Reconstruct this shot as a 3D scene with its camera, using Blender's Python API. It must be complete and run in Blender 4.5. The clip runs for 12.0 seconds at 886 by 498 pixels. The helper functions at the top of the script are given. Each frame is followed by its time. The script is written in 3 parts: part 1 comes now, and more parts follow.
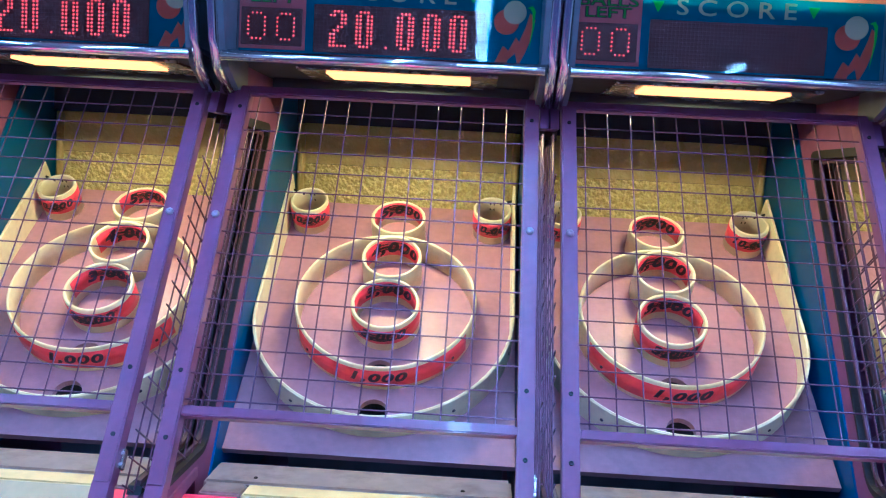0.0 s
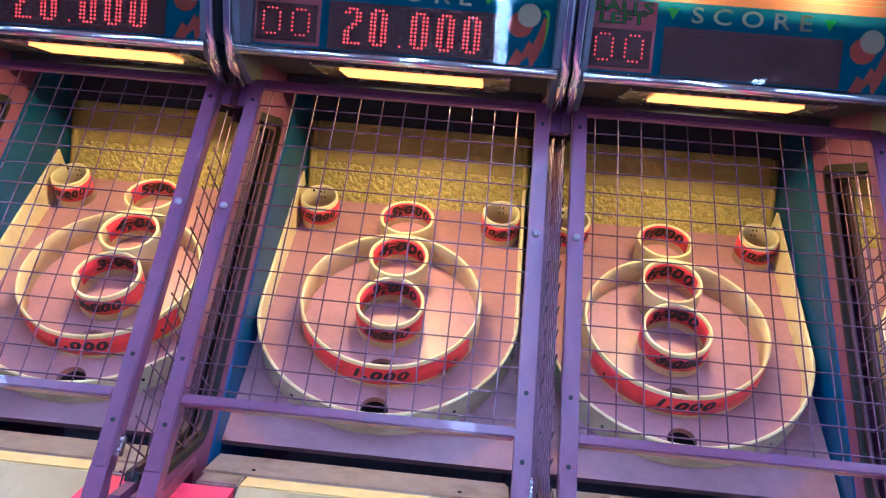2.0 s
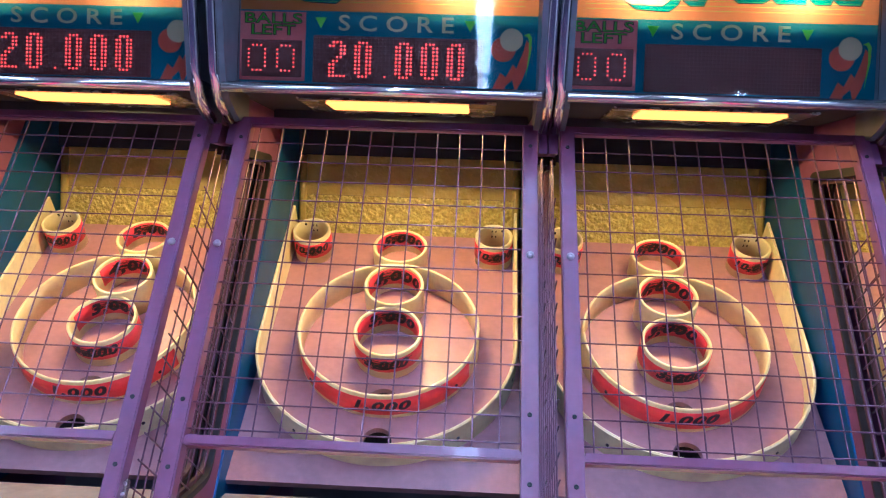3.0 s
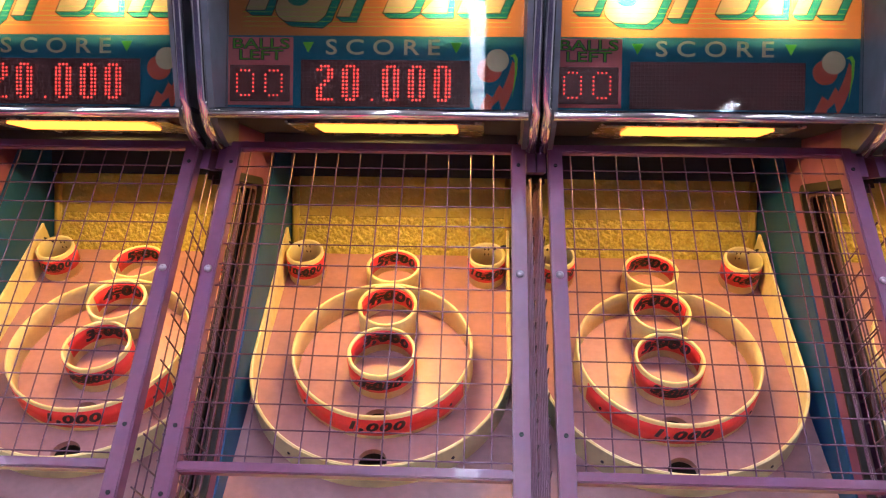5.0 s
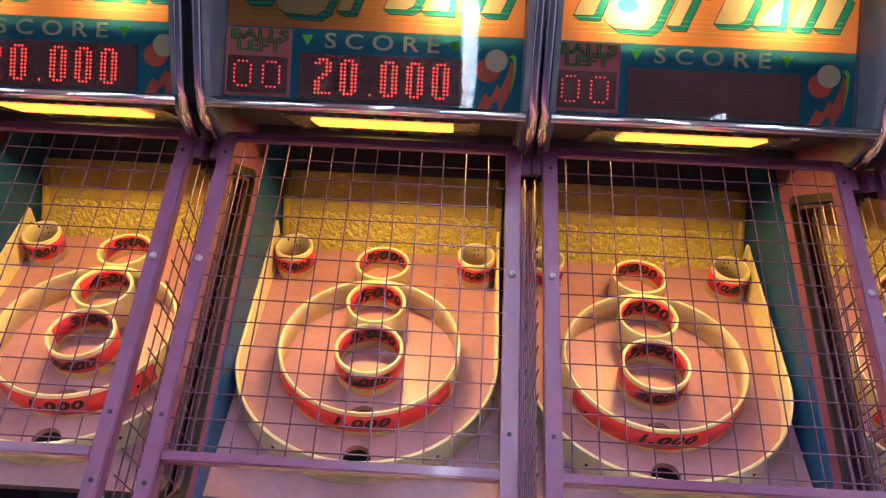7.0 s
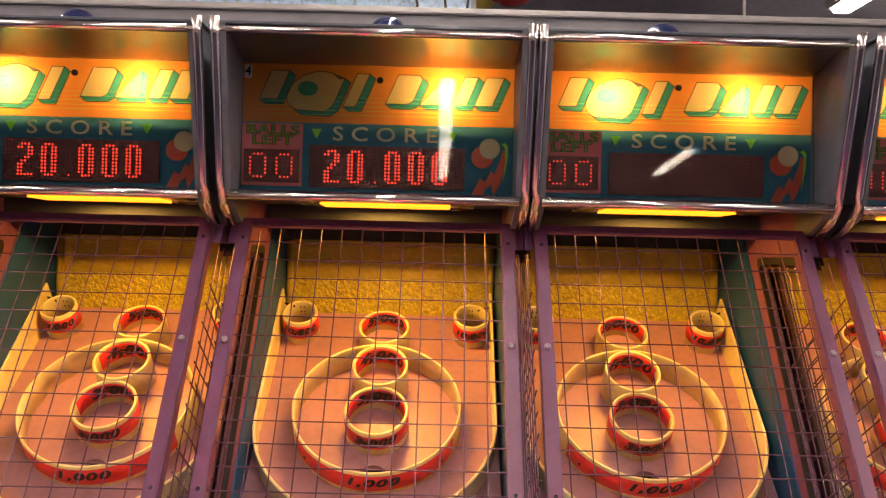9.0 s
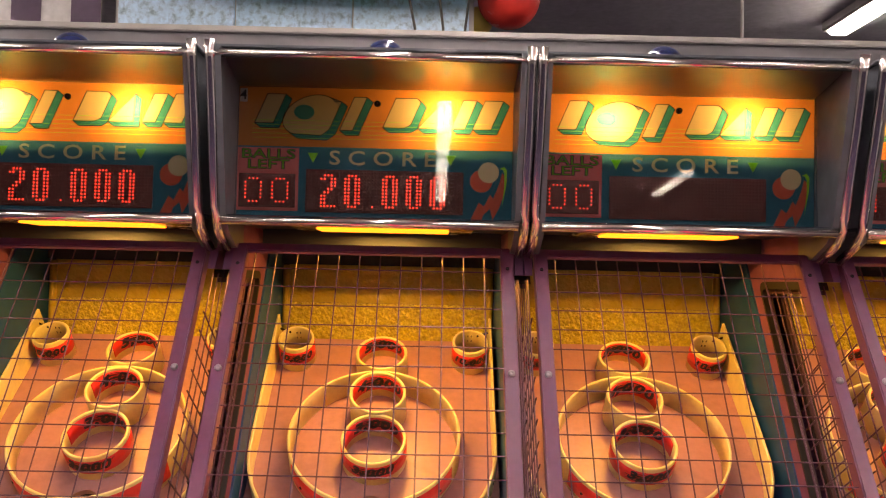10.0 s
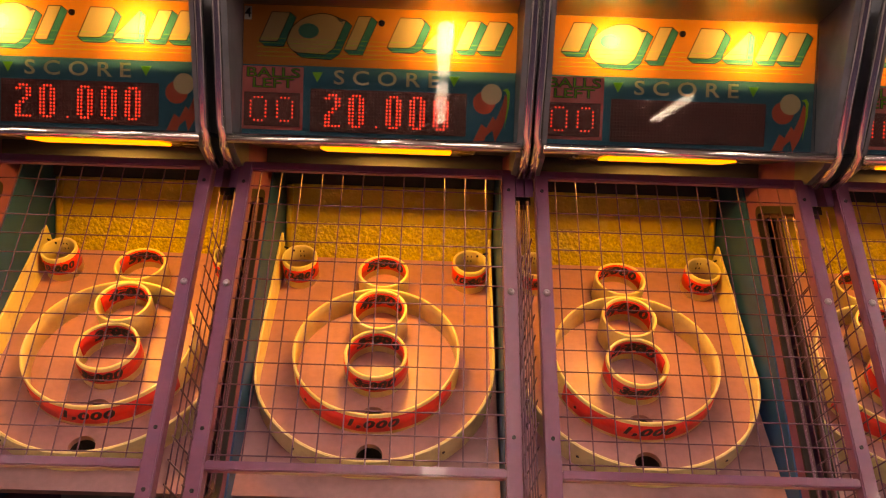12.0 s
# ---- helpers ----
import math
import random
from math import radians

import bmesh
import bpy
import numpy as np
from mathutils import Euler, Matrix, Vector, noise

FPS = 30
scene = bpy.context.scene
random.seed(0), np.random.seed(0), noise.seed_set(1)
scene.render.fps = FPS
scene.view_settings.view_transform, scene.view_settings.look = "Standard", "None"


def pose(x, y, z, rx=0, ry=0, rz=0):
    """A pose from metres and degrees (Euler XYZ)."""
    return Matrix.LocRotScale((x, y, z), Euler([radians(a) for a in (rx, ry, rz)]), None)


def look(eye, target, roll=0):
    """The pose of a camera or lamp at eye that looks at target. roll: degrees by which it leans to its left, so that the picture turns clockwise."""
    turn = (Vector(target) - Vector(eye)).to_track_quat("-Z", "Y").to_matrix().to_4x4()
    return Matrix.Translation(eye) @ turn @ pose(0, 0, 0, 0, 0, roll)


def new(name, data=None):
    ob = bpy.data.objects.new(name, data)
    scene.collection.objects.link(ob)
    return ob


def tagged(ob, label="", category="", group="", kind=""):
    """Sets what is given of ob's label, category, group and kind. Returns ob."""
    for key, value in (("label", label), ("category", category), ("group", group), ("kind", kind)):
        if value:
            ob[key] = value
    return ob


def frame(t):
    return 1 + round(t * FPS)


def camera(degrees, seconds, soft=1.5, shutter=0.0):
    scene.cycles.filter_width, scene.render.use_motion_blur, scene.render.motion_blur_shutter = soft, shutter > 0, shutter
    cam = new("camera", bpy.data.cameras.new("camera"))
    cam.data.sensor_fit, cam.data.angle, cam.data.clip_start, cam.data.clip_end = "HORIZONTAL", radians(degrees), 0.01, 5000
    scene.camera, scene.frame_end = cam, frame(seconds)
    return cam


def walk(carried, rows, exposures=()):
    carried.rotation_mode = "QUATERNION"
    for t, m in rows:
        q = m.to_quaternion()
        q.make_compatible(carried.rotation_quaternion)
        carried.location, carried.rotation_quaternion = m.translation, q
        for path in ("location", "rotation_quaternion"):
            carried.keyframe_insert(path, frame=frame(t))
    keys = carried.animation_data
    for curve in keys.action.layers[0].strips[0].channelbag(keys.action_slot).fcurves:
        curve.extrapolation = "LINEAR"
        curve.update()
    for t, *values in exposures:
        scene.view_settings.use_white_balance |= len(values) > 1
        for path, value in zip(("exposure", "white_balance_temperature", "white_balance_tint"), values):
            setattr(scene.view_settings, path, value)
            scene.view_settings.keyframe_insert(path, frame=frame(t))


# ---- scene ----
cam = camera(55.44, 12.0, soft=1.15)
PATH = [
    (0, (0.2169, -1.7905, 1.4237), (0.1472, 0.2015, 1.2596), 3.03),
    (0.5, (0.2203, -1.8053, 1.3203), (0.1463, 0.1919, 1.2445), 1.61),
    (1, (0.2049, -1.8029, 1.3030), (0.1025, 0.1882, 1.1440), 4.44),
    (1.5, (0.2234, -1.7928, 1.3607), (0.1204, 0.1958, 1.1739), 5.82),
    (2, (0.2330, -1.7921, 1.4105), (0.1323, 0.1996, 1.2591), 5.05),
    (2.5, (0.2281, -1.7977, 1.4025), (0.1284, 0.1972, 1.3019), 3.22),
    (4.5, (0.2410, -1.7854, 1.4204), (0.1681, 0.2121, 1.3517), 0.88),
    (5, (0.2516, -1.8017, 1.4210), (0.1624, 0.1957, 1.3701), 0.90),
    (5.5, (0.2571, -1.8025, 1.3508), (0.1734, 0.1957, 1.3399), 1.22),
    (6, (0.2574, -1.7970, 1.3244), (0.1668, 0.2008, 1.3021), 1.84),
    (6.5, (0.2531, -1.7753, 1.3599), (0.1767, 0.2227, 1.3128), 2.70),
    (7, (0.2293, -1.8013, 1.4111), (0.1813, 0.1976, 1.3667), 2.95),
    (9, (0.1593, -1.9826, 1.5265), (0.1704, 0.0173, 1.5483), 1.38),
    (9.5, (0.1593, -1.9713, 1.5329), (0.1690, 0.0281, 1.5823), 1.39),
    (10, (0.1575, -1.9471, 1.5371), (0.1729, 0.0515, 1.6096), 1.24),
    (10.5, (0.1577, -1.9427, 1.5368), (0.1718, 0.0557, 1.6161), 1.05),
    (11, (0.1587, -1.9425, 1.5375), (0.1715, 0.0561, 1.6112), 0.96),
    (11.5, (0.1559, -1.9534, 1.5393), (0.1698, 0.0464, 1.5646), 1.21),
    (12, (0.1447, -1.9916, 1.5283), (0.1718, 0.0052, 1.4200), 1.88),
]
# white balance drifts from cool to warm as the clip's camera adapts
EXPOSURES = [(0.0, 0.68, 3250, 1), (0.5, 0.64, 4250, 17), (1.0, 0.6, 4450, 17), (1.6, 0.62, 3600, 7), (2.0, 0.65, 3850, 10), (2.5, 0.65, 4100, 10), (4.5, 0.72, 4000, 2), (5.0, 0.66, 5250, 12), (5.5, 0.64, 6050, 16), (6.0, 0.6, 6350, 20), (6.5, 0.57, 5450, 16), (7.0, 0.57, 5150, 11), (9.0, 0.4, 7850, 17), (10.5, 0.34, 8000, 18), (11.2, 0.3, 8500, 20), (12.0, 0.18, 10200, 26)]
walk(cam, [(t, look(eye, target, roll)) for t, eye, target, roll in PATH], EXPOSURES)

# ---- world and lights ----
world = bpy.data.worlds.new("world")
world.use_nodes = True
scene.world = world
world.node_tree.nodes["Background"].inputs[0].default_value = (0.55, 0.5, 0.62, 1)
world.node_tree.nodes["Background"].inputs[1].default_value = 0.02

LAMP_GLOW = 2.1        # playfield lamp diffusers
TUBE_GLOW = 25.0        # ceiling fluorescent tubes
BULB_WATTS = 2.8        # bulbs behind the sign art
LED_GLOW = 1.6
LAMP_X0, LAMP_X1 = -0.157, 0.189
LAMP_Y0, LAMP_Y1 = 0.240, 0.362
FIELD_WATTS = 5.5       # light thrown by each playfield lamp


# ---- materials ----
def material(name, color, rough=0.5, metal=0.0, scale=20.0, vary=0.15, bump=0.0, bump_scale=200.0, coat=0.0, stain=None, stain_scale=3.0, stain_amount=0.4, stretch=(1, 1, 1), deep=0.004):
    """Principled surface with variation at two scales, rough wear and fine relief."""
    m = bpy.data.materials.new(name)
    m.use_nodes = True
    nt = m.node_tree
    n, l = nt.nodes, nt.links
    p = n["Principled BSDF"]
    p.inputs["Metallic"].default_value = metal
    p.inputs["Coat Weight"].default_value = coat
    tc = n.new("ShaderNodeTexCoord")
    mp = n.new("ShaderNodeMapping")
    mp.inputs["Scale"].default_value = stretch
    l.new(tc.outputs["Object"], mp.inputs["Vector"])
    fine = n.new("ShaderNodeTexNoise")
    fine.inputs["Scale"].default_value, fine.inputs["Detail"].default_value = scale, 6
    l.new(mp.outputs[0], fine.inputs["Vector"])
    big = n.new("ShaderNodeTexNoise")
    big.inputs["Scale"].default_value, big.inputs["Detail"].default_value = stain_scale, 8
    big.inputs["Roughness"].default_value = 0.65
    l.new(mp.outputs[0], big.inputs["Vector"])
    ramp = n.new("ShaderNodeMapRange")
    ramp.inputs["From Min"].default_value, ramp.inputs["From Max"].default_value = 0.3, 0.7
    ramp.inputs["To Min"].default_value, ramp.inputs["To Max"].default_value = 1 - vary, 1 + vary
    l.new(fine.outputs["Fac"], ramp.inputs["Value"])
    mul = n.new("ShaderNodeMixRGB")
    mul.blend_type = "MULTIPLY"
    mul.inputs[0].default_value = 1
    mul.inputs[1].default_value = (*color, 1)
    l.new(ramp.outputs[0], mul.inputs[2])
    mix = n.new("ShaderNodeMixRGB")
    dark = stain if stain else tuple(c * 0.6 for c in color)
    mix.inputs[2].default_value = (*dark, 1)
    r2 = n.new("ShaderNodeMapRange")
    r2.inputs["From Min"].default_value, r2.inputs["From Max"].default_value = 0.48, 0.72
    r2.inputs["To Max"].default_value = stain_amount
    l.new(big.outputs["Fac"], r2.inputs["Value"])
    l.new(r2.outputs[0], mix.inputs[0])
    l.new(mul.outputs[0], mix.inputs[1])
    l.new(mix.outputs[0], p.inputs["Base Color"])
    r3 = n.new("ShaderNodeMapRange")
    r3.inputs["To Min"].default_value, r3.inputs["To Max"].default_value = max(0.02, rough * 0.75), min(1, rough * 1.3)
    l.new(big.outputs["Fac"], r3.inputs["Value"])
    l.new(r3.outputs[0], p.inputs["Roughness"])
    if bump:
        bn = n.new("ShaderNodeTexNoise")
        bn.inputs["Scale"].default_value, bn.inputs["Detail"].default_value = bump_scale, 3
        l.new(mp.outputs[0], bn.inputs["Vector"])
        b = n.new("ShaderNodeBump")
        b.inputs["Strength"].default_value, b.inputs["Distance"].default_value = bump, deep
        l.new(bn.outputs["Fac"], b.inputs["Height"])
        l.new(b.outputs[0], p.inputs["Normal"])
    return m


def glowing(name, color, strength):
    m = bpy.data.materials.new(name)
    m.use_nodes = True
    p = m.node_tree.nodes["Principled BSDF"]
    p.inputs["Base Color"].default_value = (*color, 1)
    p.inputs["Emission Color"].default_value = (*color, 1)
    p.inputs["Emission Strength"].default_value = strength
    return m


def backlit(name, color, front=1.0):
    """Printed translucent acrylic: diffuse in front light, passes the bulbs' light from behind."""
    m = bpy.data.materials.new(name)
    m.use_nodes = True
    n, l = m.node_tree.nodes, m.node_tree.links
    n.remove(n["Principled BSDF"])
    noise_tex = n.new("ShaderNodeTexNoise")
    noise_tex.inputs["Scale"].default_value = 40
    tc = n.new("ShaderNodeTexCoord")
    l.new(tc.outputs["Object"], noise_tex.inputs["Vector"])
    mr = n.new("ShaderNodeMapRange")
    mr.inputs["To Min"].default_value, mr.inputs["To Max"].default_value = 0.85, 1.1
    l.new(noise_tex.outputs["Fac"], mr.inputs["Value"])
    mul = n.new("ShaderNodeMixRGB")
    mul.blend_type = "MULTIPLY"
    mul.inputs[0].default_value = 1
    mul.inputs[1].default_value = (*color, 1)
    l.new(mr.outputs[0], mul.inputs[2])
    d, t, mix = n.new("ShaderNodeBsdfDiffuse"), n.new("ShaderNodeBsdfTranslucent"), n.new("ShaderNodeMixShader")
    dim = n.new("ShaderNodeMixRGB")
    dim.blend_type = "MULTIPLY"
    dim.inputs[0].default_value = 1
    dim.inputs[2].default_value = (front, front, front, 1)
    l.new(mul.outputs[0], dim.inputs[1])
    l.new(dim.outputs[0], d.inputs["Color"])
    l.new(mul.outputs[0], t.inputs["Color"])
    mix.inputs[0].default_value = 0.55
    l.new(d.outputs[0], mix.inputs[1])
    l.new(t.outputs[0], mix.inputs[2])
    l.new(mix.outputs[0], n["Material Output"].inputs["Surface"])
    return m


def clear_pane(name):
    m = bpy.data.materials.new(name)
    m.use_nodes = True
    n, l = m.node_tree.nodes, m.node_tree.links
    n.remove(n["Principled BSDF"])
    fr, tr, gl, mix = n.new("ShaderNodeFresnel"), n.new("ShaderNodeBsdfTransparent"), n.new("ShaderNodeBsdfGlossy"), n.new("ShaderNodeMixShader")
    fr.inputs["IOR"].default_value = 1.5
    tr.inputs["Color"].default_value = (0.93, 0.95, 0.96, 1)
    gl.inputs["Roughness"].default_value = 0.02
    gl.inputs["Color"].default_value = (0.30, 0.29, 0.27, 1)
    l.new(fr.outputs[0], mix.inputs[0])
    l.new(tr.outputs[0], mix.inputs[1])
    l.new(gl.outputs[0], mix.inputs[2])
    l.new(mix.outputs[0], n["Material Output"].inputs["Surface"])
    return m


PURPLE = material("purple_paint", (0.20, 0.066, 0.130), 0.34, vary=0.08, scale=60, stain=(0.12, 0.07, 0.2), stain_scale=9, coat=0.2)
WIRE = material("purple_wire", (0.12, 0.055, 0.10), 0.35, metal=0.3, vary=0.2, scale=60)
PINK_SIDE = material("pink_cabinet_paint", (0.18, 0.062, 0.155), 0.55, vary=0.08, stain_scale=6)
TEAL = material("teal_cabinet_laminate", (0.006, 0.065, 0.23), 0.45, vary=0.12, stain=(0.01, 0.08, 0.13), stain_scale=4)
BOARD = material("lilac_laminate", (0.42, 0.228, 0.255), 0.36, vary=0.07, scale=45, stain=(0.26, 0.15, 0.18), stain_scale=8, stain_amount=0.7, bump=0.08, bump_scale=90)
CREAM = material("cream_plastic", (0.80, 0.75, 0.42), 0.36, vary=0.06, scale=30, stain=(0.48, 0.38, 0.22), stain_scale=14, stain_amount=0.6)
RED = material("red_label_vinyl", (0.72, 0.04, 0.05), 0.4, vary=0.1, scale=60, stain=(0.42, 0.03, 0.04), stain_scale=30, stain_amount=0.7)
INK = material("dark_blue_ink", (0.012, 0.012, 0.03), 0.5, vary=0.2, scale=90, stain=(0.25, 0.05, 0.05), stain_scale=22, stain_amount=0.3, stretch=(1, 1, 12))
GOLD = material("gold_pile_fabric", (0.52, 0.46, 0.06), 0.36, vary=0.3, scale=120, stain=(0.26, 0.16, 0.03), stain_scale=50, stain_amount=0.6, bump=1.0, bump_scale=62, deep=0.02)
GOLD_SHEET = material("gold_vinyl_sheet", (0.46, 0.39, 0.07), 0.28, vary=0.08, scale=14, stain=(0.30, 0.20, 0.05), stain_scale=9, bump=0.45, bump_scale=55, deep=0.008)
# black put in place of the shade inside holes and gutter
HOLE = material("hole_shade_black", (0.012, 0.01, 0.012), 0.8)
RUBBER = material("black_rubber", (0.009, 0.008, 0.010), 0.6, vary=0.2)
CHROME = material("chrome", (0.88, 0.87, 0.84), 0.13, metal=1.0, vary=0.04, stain=(0.6, 0.56, 0.5), stain_scale=18, stain_amount=0.35, bump=0.06, bump_scale=25)
STEEL = material("worn_steel", (0.60, 0.56, 0.52), 0.26, metal=0.9, vary=0.12, stain=(0.2, 0.18, 0.17), stain_scale=12)
BOLT = material("zinc_bolt", (0.42, 0.35, 0.40), 0.5, metal=0.3, vary=0.1)
# navy lifted towards grey, so that lens haze is in the colour
NAVY = material("haze_lifted_navy", (0.11, 0.125, 0.155), 0.42, vary=0.15, stain_scale=4, coat=0.2)
HOOD_METAL = material("dull_hood_metal", (0.34, 0.36, 0.40), 0.30, metal=1.0, vary=0.05, scale=8, stain=(0.25, 0.27, 0.30), stain_scale=5, stain_amount=0.3)
# the yellow tone takes in the lamp's light; the dark stains are wear
LANE = material("lamp_tinted_worn_lane", (0.58, 0.47, 0.25), 0.30, vary=0.08, scale=16, stain=(0.22, 0.20, 0.17), stain_scale=5, stain_amount=0.7, stretch=(1, 0.3, 1))
LIP = material("scuffed_lip_steel", (0.48, 0.42, 0.38), 0.34, metal=0.55, vary=0.15, scale=14, stain=(0.20, 0.15, 0.14), stain_scale=9, stain_amount=0.7, bump=0.1, bump_scale=30)
LANE_EDGE = material("yellow_lane_edge", (0.85, 0.68, 0.27), 0.5, vary=0.15, stain_scale=20)
PINK = material("hot_pink_rail", (0.85, 0.05, 0.16), 0.5, vary=0.06, stain_scale=8)
BLUE_SIDE = material("blue_lane_side", (0.03, 0.09, 0.25), 0.5, vary=0.1)
ART_ORANGE = backlit("orange_print", (0.80, 0.31, 0.11), 0.45)
TITLE_CREAM = backlit("title_cream_print", (0.66, 0.52, 0.34), 0.42)
MAROON = material("maroon_steel", (0.05, 0.018, 0.03), 0.6)
ART_TEAL = backlit("teal_print", (0.045, 0.19, 0.28))
ART_PINK = backlit("pink_print", (0.75, 0.22, 0.22))
ART_CREAM = backlit("cream_print", (0.80, 0.66, 0.42))
ART_AQUA = backlit("aqua_print", (0.04, 0.27, 0.30), 0.5)
ART_GREEN = backlit("green_print", (0.32, 0.75, 0.08))
ART_LEAF = backlit("leaf_green_print", (0.16, 0.42, 0.05))
ART_CORAL = backlit("coral_print", (0.75, 0.16, 0.10))
ART_BLACK = material("black_print", (0.012, 0.012, 0.015), 0.5)
DISPLAY = material("dark_red_display_filter", (0.09, 0.016, 0.012), 0.5, vary=0.15)
LED_OFF = material("unlit_led", (0.085, 0.015, 0.012), 0.5)
LED_ON = glowing("lit_led", (1.0, 0.045, 0.025), LED_GLOW)
LAMP = glowing("lamp_diffuser", (1.0, 0.30, 0.022), LAMP_GLOW)
TUBE = glowing("fluorescent_tube", (0.97, 0.95, 0.96), TUBE_GLOW)
PANE = clear_pane("clear_acrylic")
WHITE_TAG = material("white_sticker", (0.75, 0.75, 0.72), 0.5)
BOX_LINING = material("grey_light_box_lining", (0.09, 0.085, 0.08), 0.8)
NAVY_MATTE = material("matte_navy_panel", (0.02, 0.028, 0.05), 0.95, vary=0.1)
SCUFF = material("dark_scuffs", (0.03, 0.018, 0.015), 0.6, vary=0.3, scale=90)
DOME = material("dark_blue_dome_plastic", (0.01, 0.02, 0.09), 0.08, vary=0.05, coat=0.6)
FLOOR = material("dark_patterned_carpet", (0.05, 0.035, 0.09), 0.95, vary=0.6, scale=30, stain=(0.16, 0.04, 0.10), stain_scale=3, bump=0.5, bump_scale=300)
WALL = material("grey_painted_wall", (0.24, 0.23, 0.25), 0.8, vary=0.06, stain_scale=2)
LEDGE = material("pale_ledge_trim", (0.45, 0.43, 0.42), 0.5, vary=0.08)
# ceiling and outer walls are coloured paler to bounce more light
CEILING = material("bounce_lifted_ceiling", (0.62, 0.60, 0.64), 0.9, vary=0.1)
FAR_WALL = material("bounce_lifted_wall", (0.50, 0.46, 0.47), 0.8, vary=0.1, stain_scale=2)
SCREEN = material("frosted_blue_panel", (0.50, 0.72, 0.92), 0.4, vary=0.15, scale=35, stain=(0.07, 0.10, 0.14), stain_scale=26, stain_amount=0.85)
GREEN_SIGN = material("green_sign_plastic", (0.05, 0.32, 0.16), 0.4)
RED_BALL = material("red_vinyl_ball", (0.70, 0.04, 0.03), 0.25, vary=0.06)
YELLOW = material("yellow_ball_plastic", (0.80, 0.60, 0.12), 0.35, vary=0.06)
CHECK_WHITE = material("white_check_vinyl", (0.6, 0.58, 0.58), 0.5)
CHECK_DARK = material("purple_check_vinyl", (0.07, 0.03, 0.08), 0.5)
GRILLE = material("black_cable", (0.01, 0.01, 0.01), 0.5)


# ---- mesh helpers ----
CACHE = {}


def mesh_of(name, bm, mat, smooth=False):
    me = bpy.data.meshes.new(name)
    bmesh.ops.recalc_face_normals(bm, faces=bm.faces)
    bm.to_mesh(me)
    bm.free()
    me.materials.append(mat)
    for poly in me.polygons:
        poly.use_smooth = smooth
    return me


def part(name, key, make, mat, parent, label="", at=None, smooth=False):
    """One mesh object under parent; alike parts share one mesh by key."""
    if key not in CACHE:
        CACHE[key] = mesh_of(name, make(), mat, smooth)
    ob = new(name, CACHE[key])
    ob.parent = parent
    if at is not None:
        ob.matrix_basis = at
    if label:
        tagged(ob, label)
    return ob


def thing(name, label, category, group="", at=None, kind=""):
    ob = new(name)
    if at is not None:
        ob.matrix_basis = at
    return tagged(ob, label, category, group, kind)


def box(x0, x1, y0, y1, z0, z1, bevel=0.0, bm=None):
    bm = bm or bmesh.new()
    r = bmesh.ops.create_cube(bm, size=1, matrix=Matrix.LocRotScale(((x0 + x1) / 2, (y0 + y1) / 2, (z0 + z1) / 2), None, (x1 - x0, y1 - y0, z1 - z0)))
    if bevel:
        es = list({e for v in r["verts"] for e in v.link_edges})
        bmesh.ops.bevel(bm, geom=es, offset=bevel, segments=2, affect="EDGES")
    return bm


def prism(outline, x0, x1, holes=()):
    """A plate with outline (y, z) between x0 and x1, with holes going through."""
    return plate(outline, x0, x1, holes, lambda a, b, c: (c, a, b))


def plate(outline, c0, c1, holes=(), place=lambda a, b, c: (a, b, c)):
    """A plate with outline (a, b) between c0 and c1, with holes going through."""
    bm = bmesh.new()
    loops = []
    for pts in (outline, *holes):
        vs = [bm.verts.new(place(a, b, c0)) for a, b in pts]
        loops.append([bm.edges.new((vs[i], vs[(i + 1) % len(vs)])) for i in range(len(vs))])
    bmesh.ops.triangle_fill(bm, use_beauty=True, use_dissolve=False, edges=[e for lp in loops for e in lp])
    r = bmesh.ops.extrude_face_region(bm, geom=bm.faces[:])
    shift = Vector(place(0, 0, c1)) - Vector(place(0, 0, c0))
    bmesh.ops.translate(bm, verts=[v for v in r["geom"] if isinstance(v, bmesh.types.BMVert)], vec=shift)
    return bm


def circle(x, y, r, n=32, a0=0.0, a1=2 * math.pi):
    full = abs(a1 - a0 - 2 * math.pi) < 1e-6
    k = n if full else n + 1
    return [(x + r * math.cos(a0 + (a1 - a0) * i / n), y + r * math.sin(a0 + (a1 - a0) * i / n)) for i in range(k)]


def rounded(corners, r, n=6):
    """Outline with rounded corners."""
    out = []
    k = len(corners)
    for i in range(k):
        p, a, b = Vector(corners[i]), Vector(corners[i - 1]), Vector(corners[(i + 1) % k])
        u, w = (a - p).normalized(), (b - p).normalized()
        s, e = p + u * r, p + w * r
        for j in range(n + 1):
            t = j / n
            q = s * (1 - t) ** 2 + p * 2 * t * (1 - t) + e * t ** 2
            out.append((q.x, q.y))
    return out


def swept(points, r, sides=8, bm=None, r2=None):
    """Round rod along points."""
    bm = bm or bmesh.new()
    pts = [Vector(p) for p in points]
    rings = []
    for i, p in enumerate(pts):
        d = (pts[min(i + 1, len(pts) - 1)] - pts[max(i - 1, 0)]).normalized()
        side = d.cross(Vector((0, 0, 1)) if abs(d.z) < 0.9 else Vector((1, 0, 0))).normalized()
        up = side.cross(d)
        rings.append([bm.verts.new(p + side * r * math.cos(2 * math.pi * k / sides) + up * (r2 or r) * math.sin(2 * math.pi * k / sides)) for k in range(sides)])
    for a, b in zip(rings, rings[1:]):
        for k in range(sides):
            bm.faces.new((a[k], a[(k + 1) % sides], b[(k + 1) % sides], b[k]))
    bm.faces.new(rings[0])
    bm.faces.new(rings[-1])
    return bm


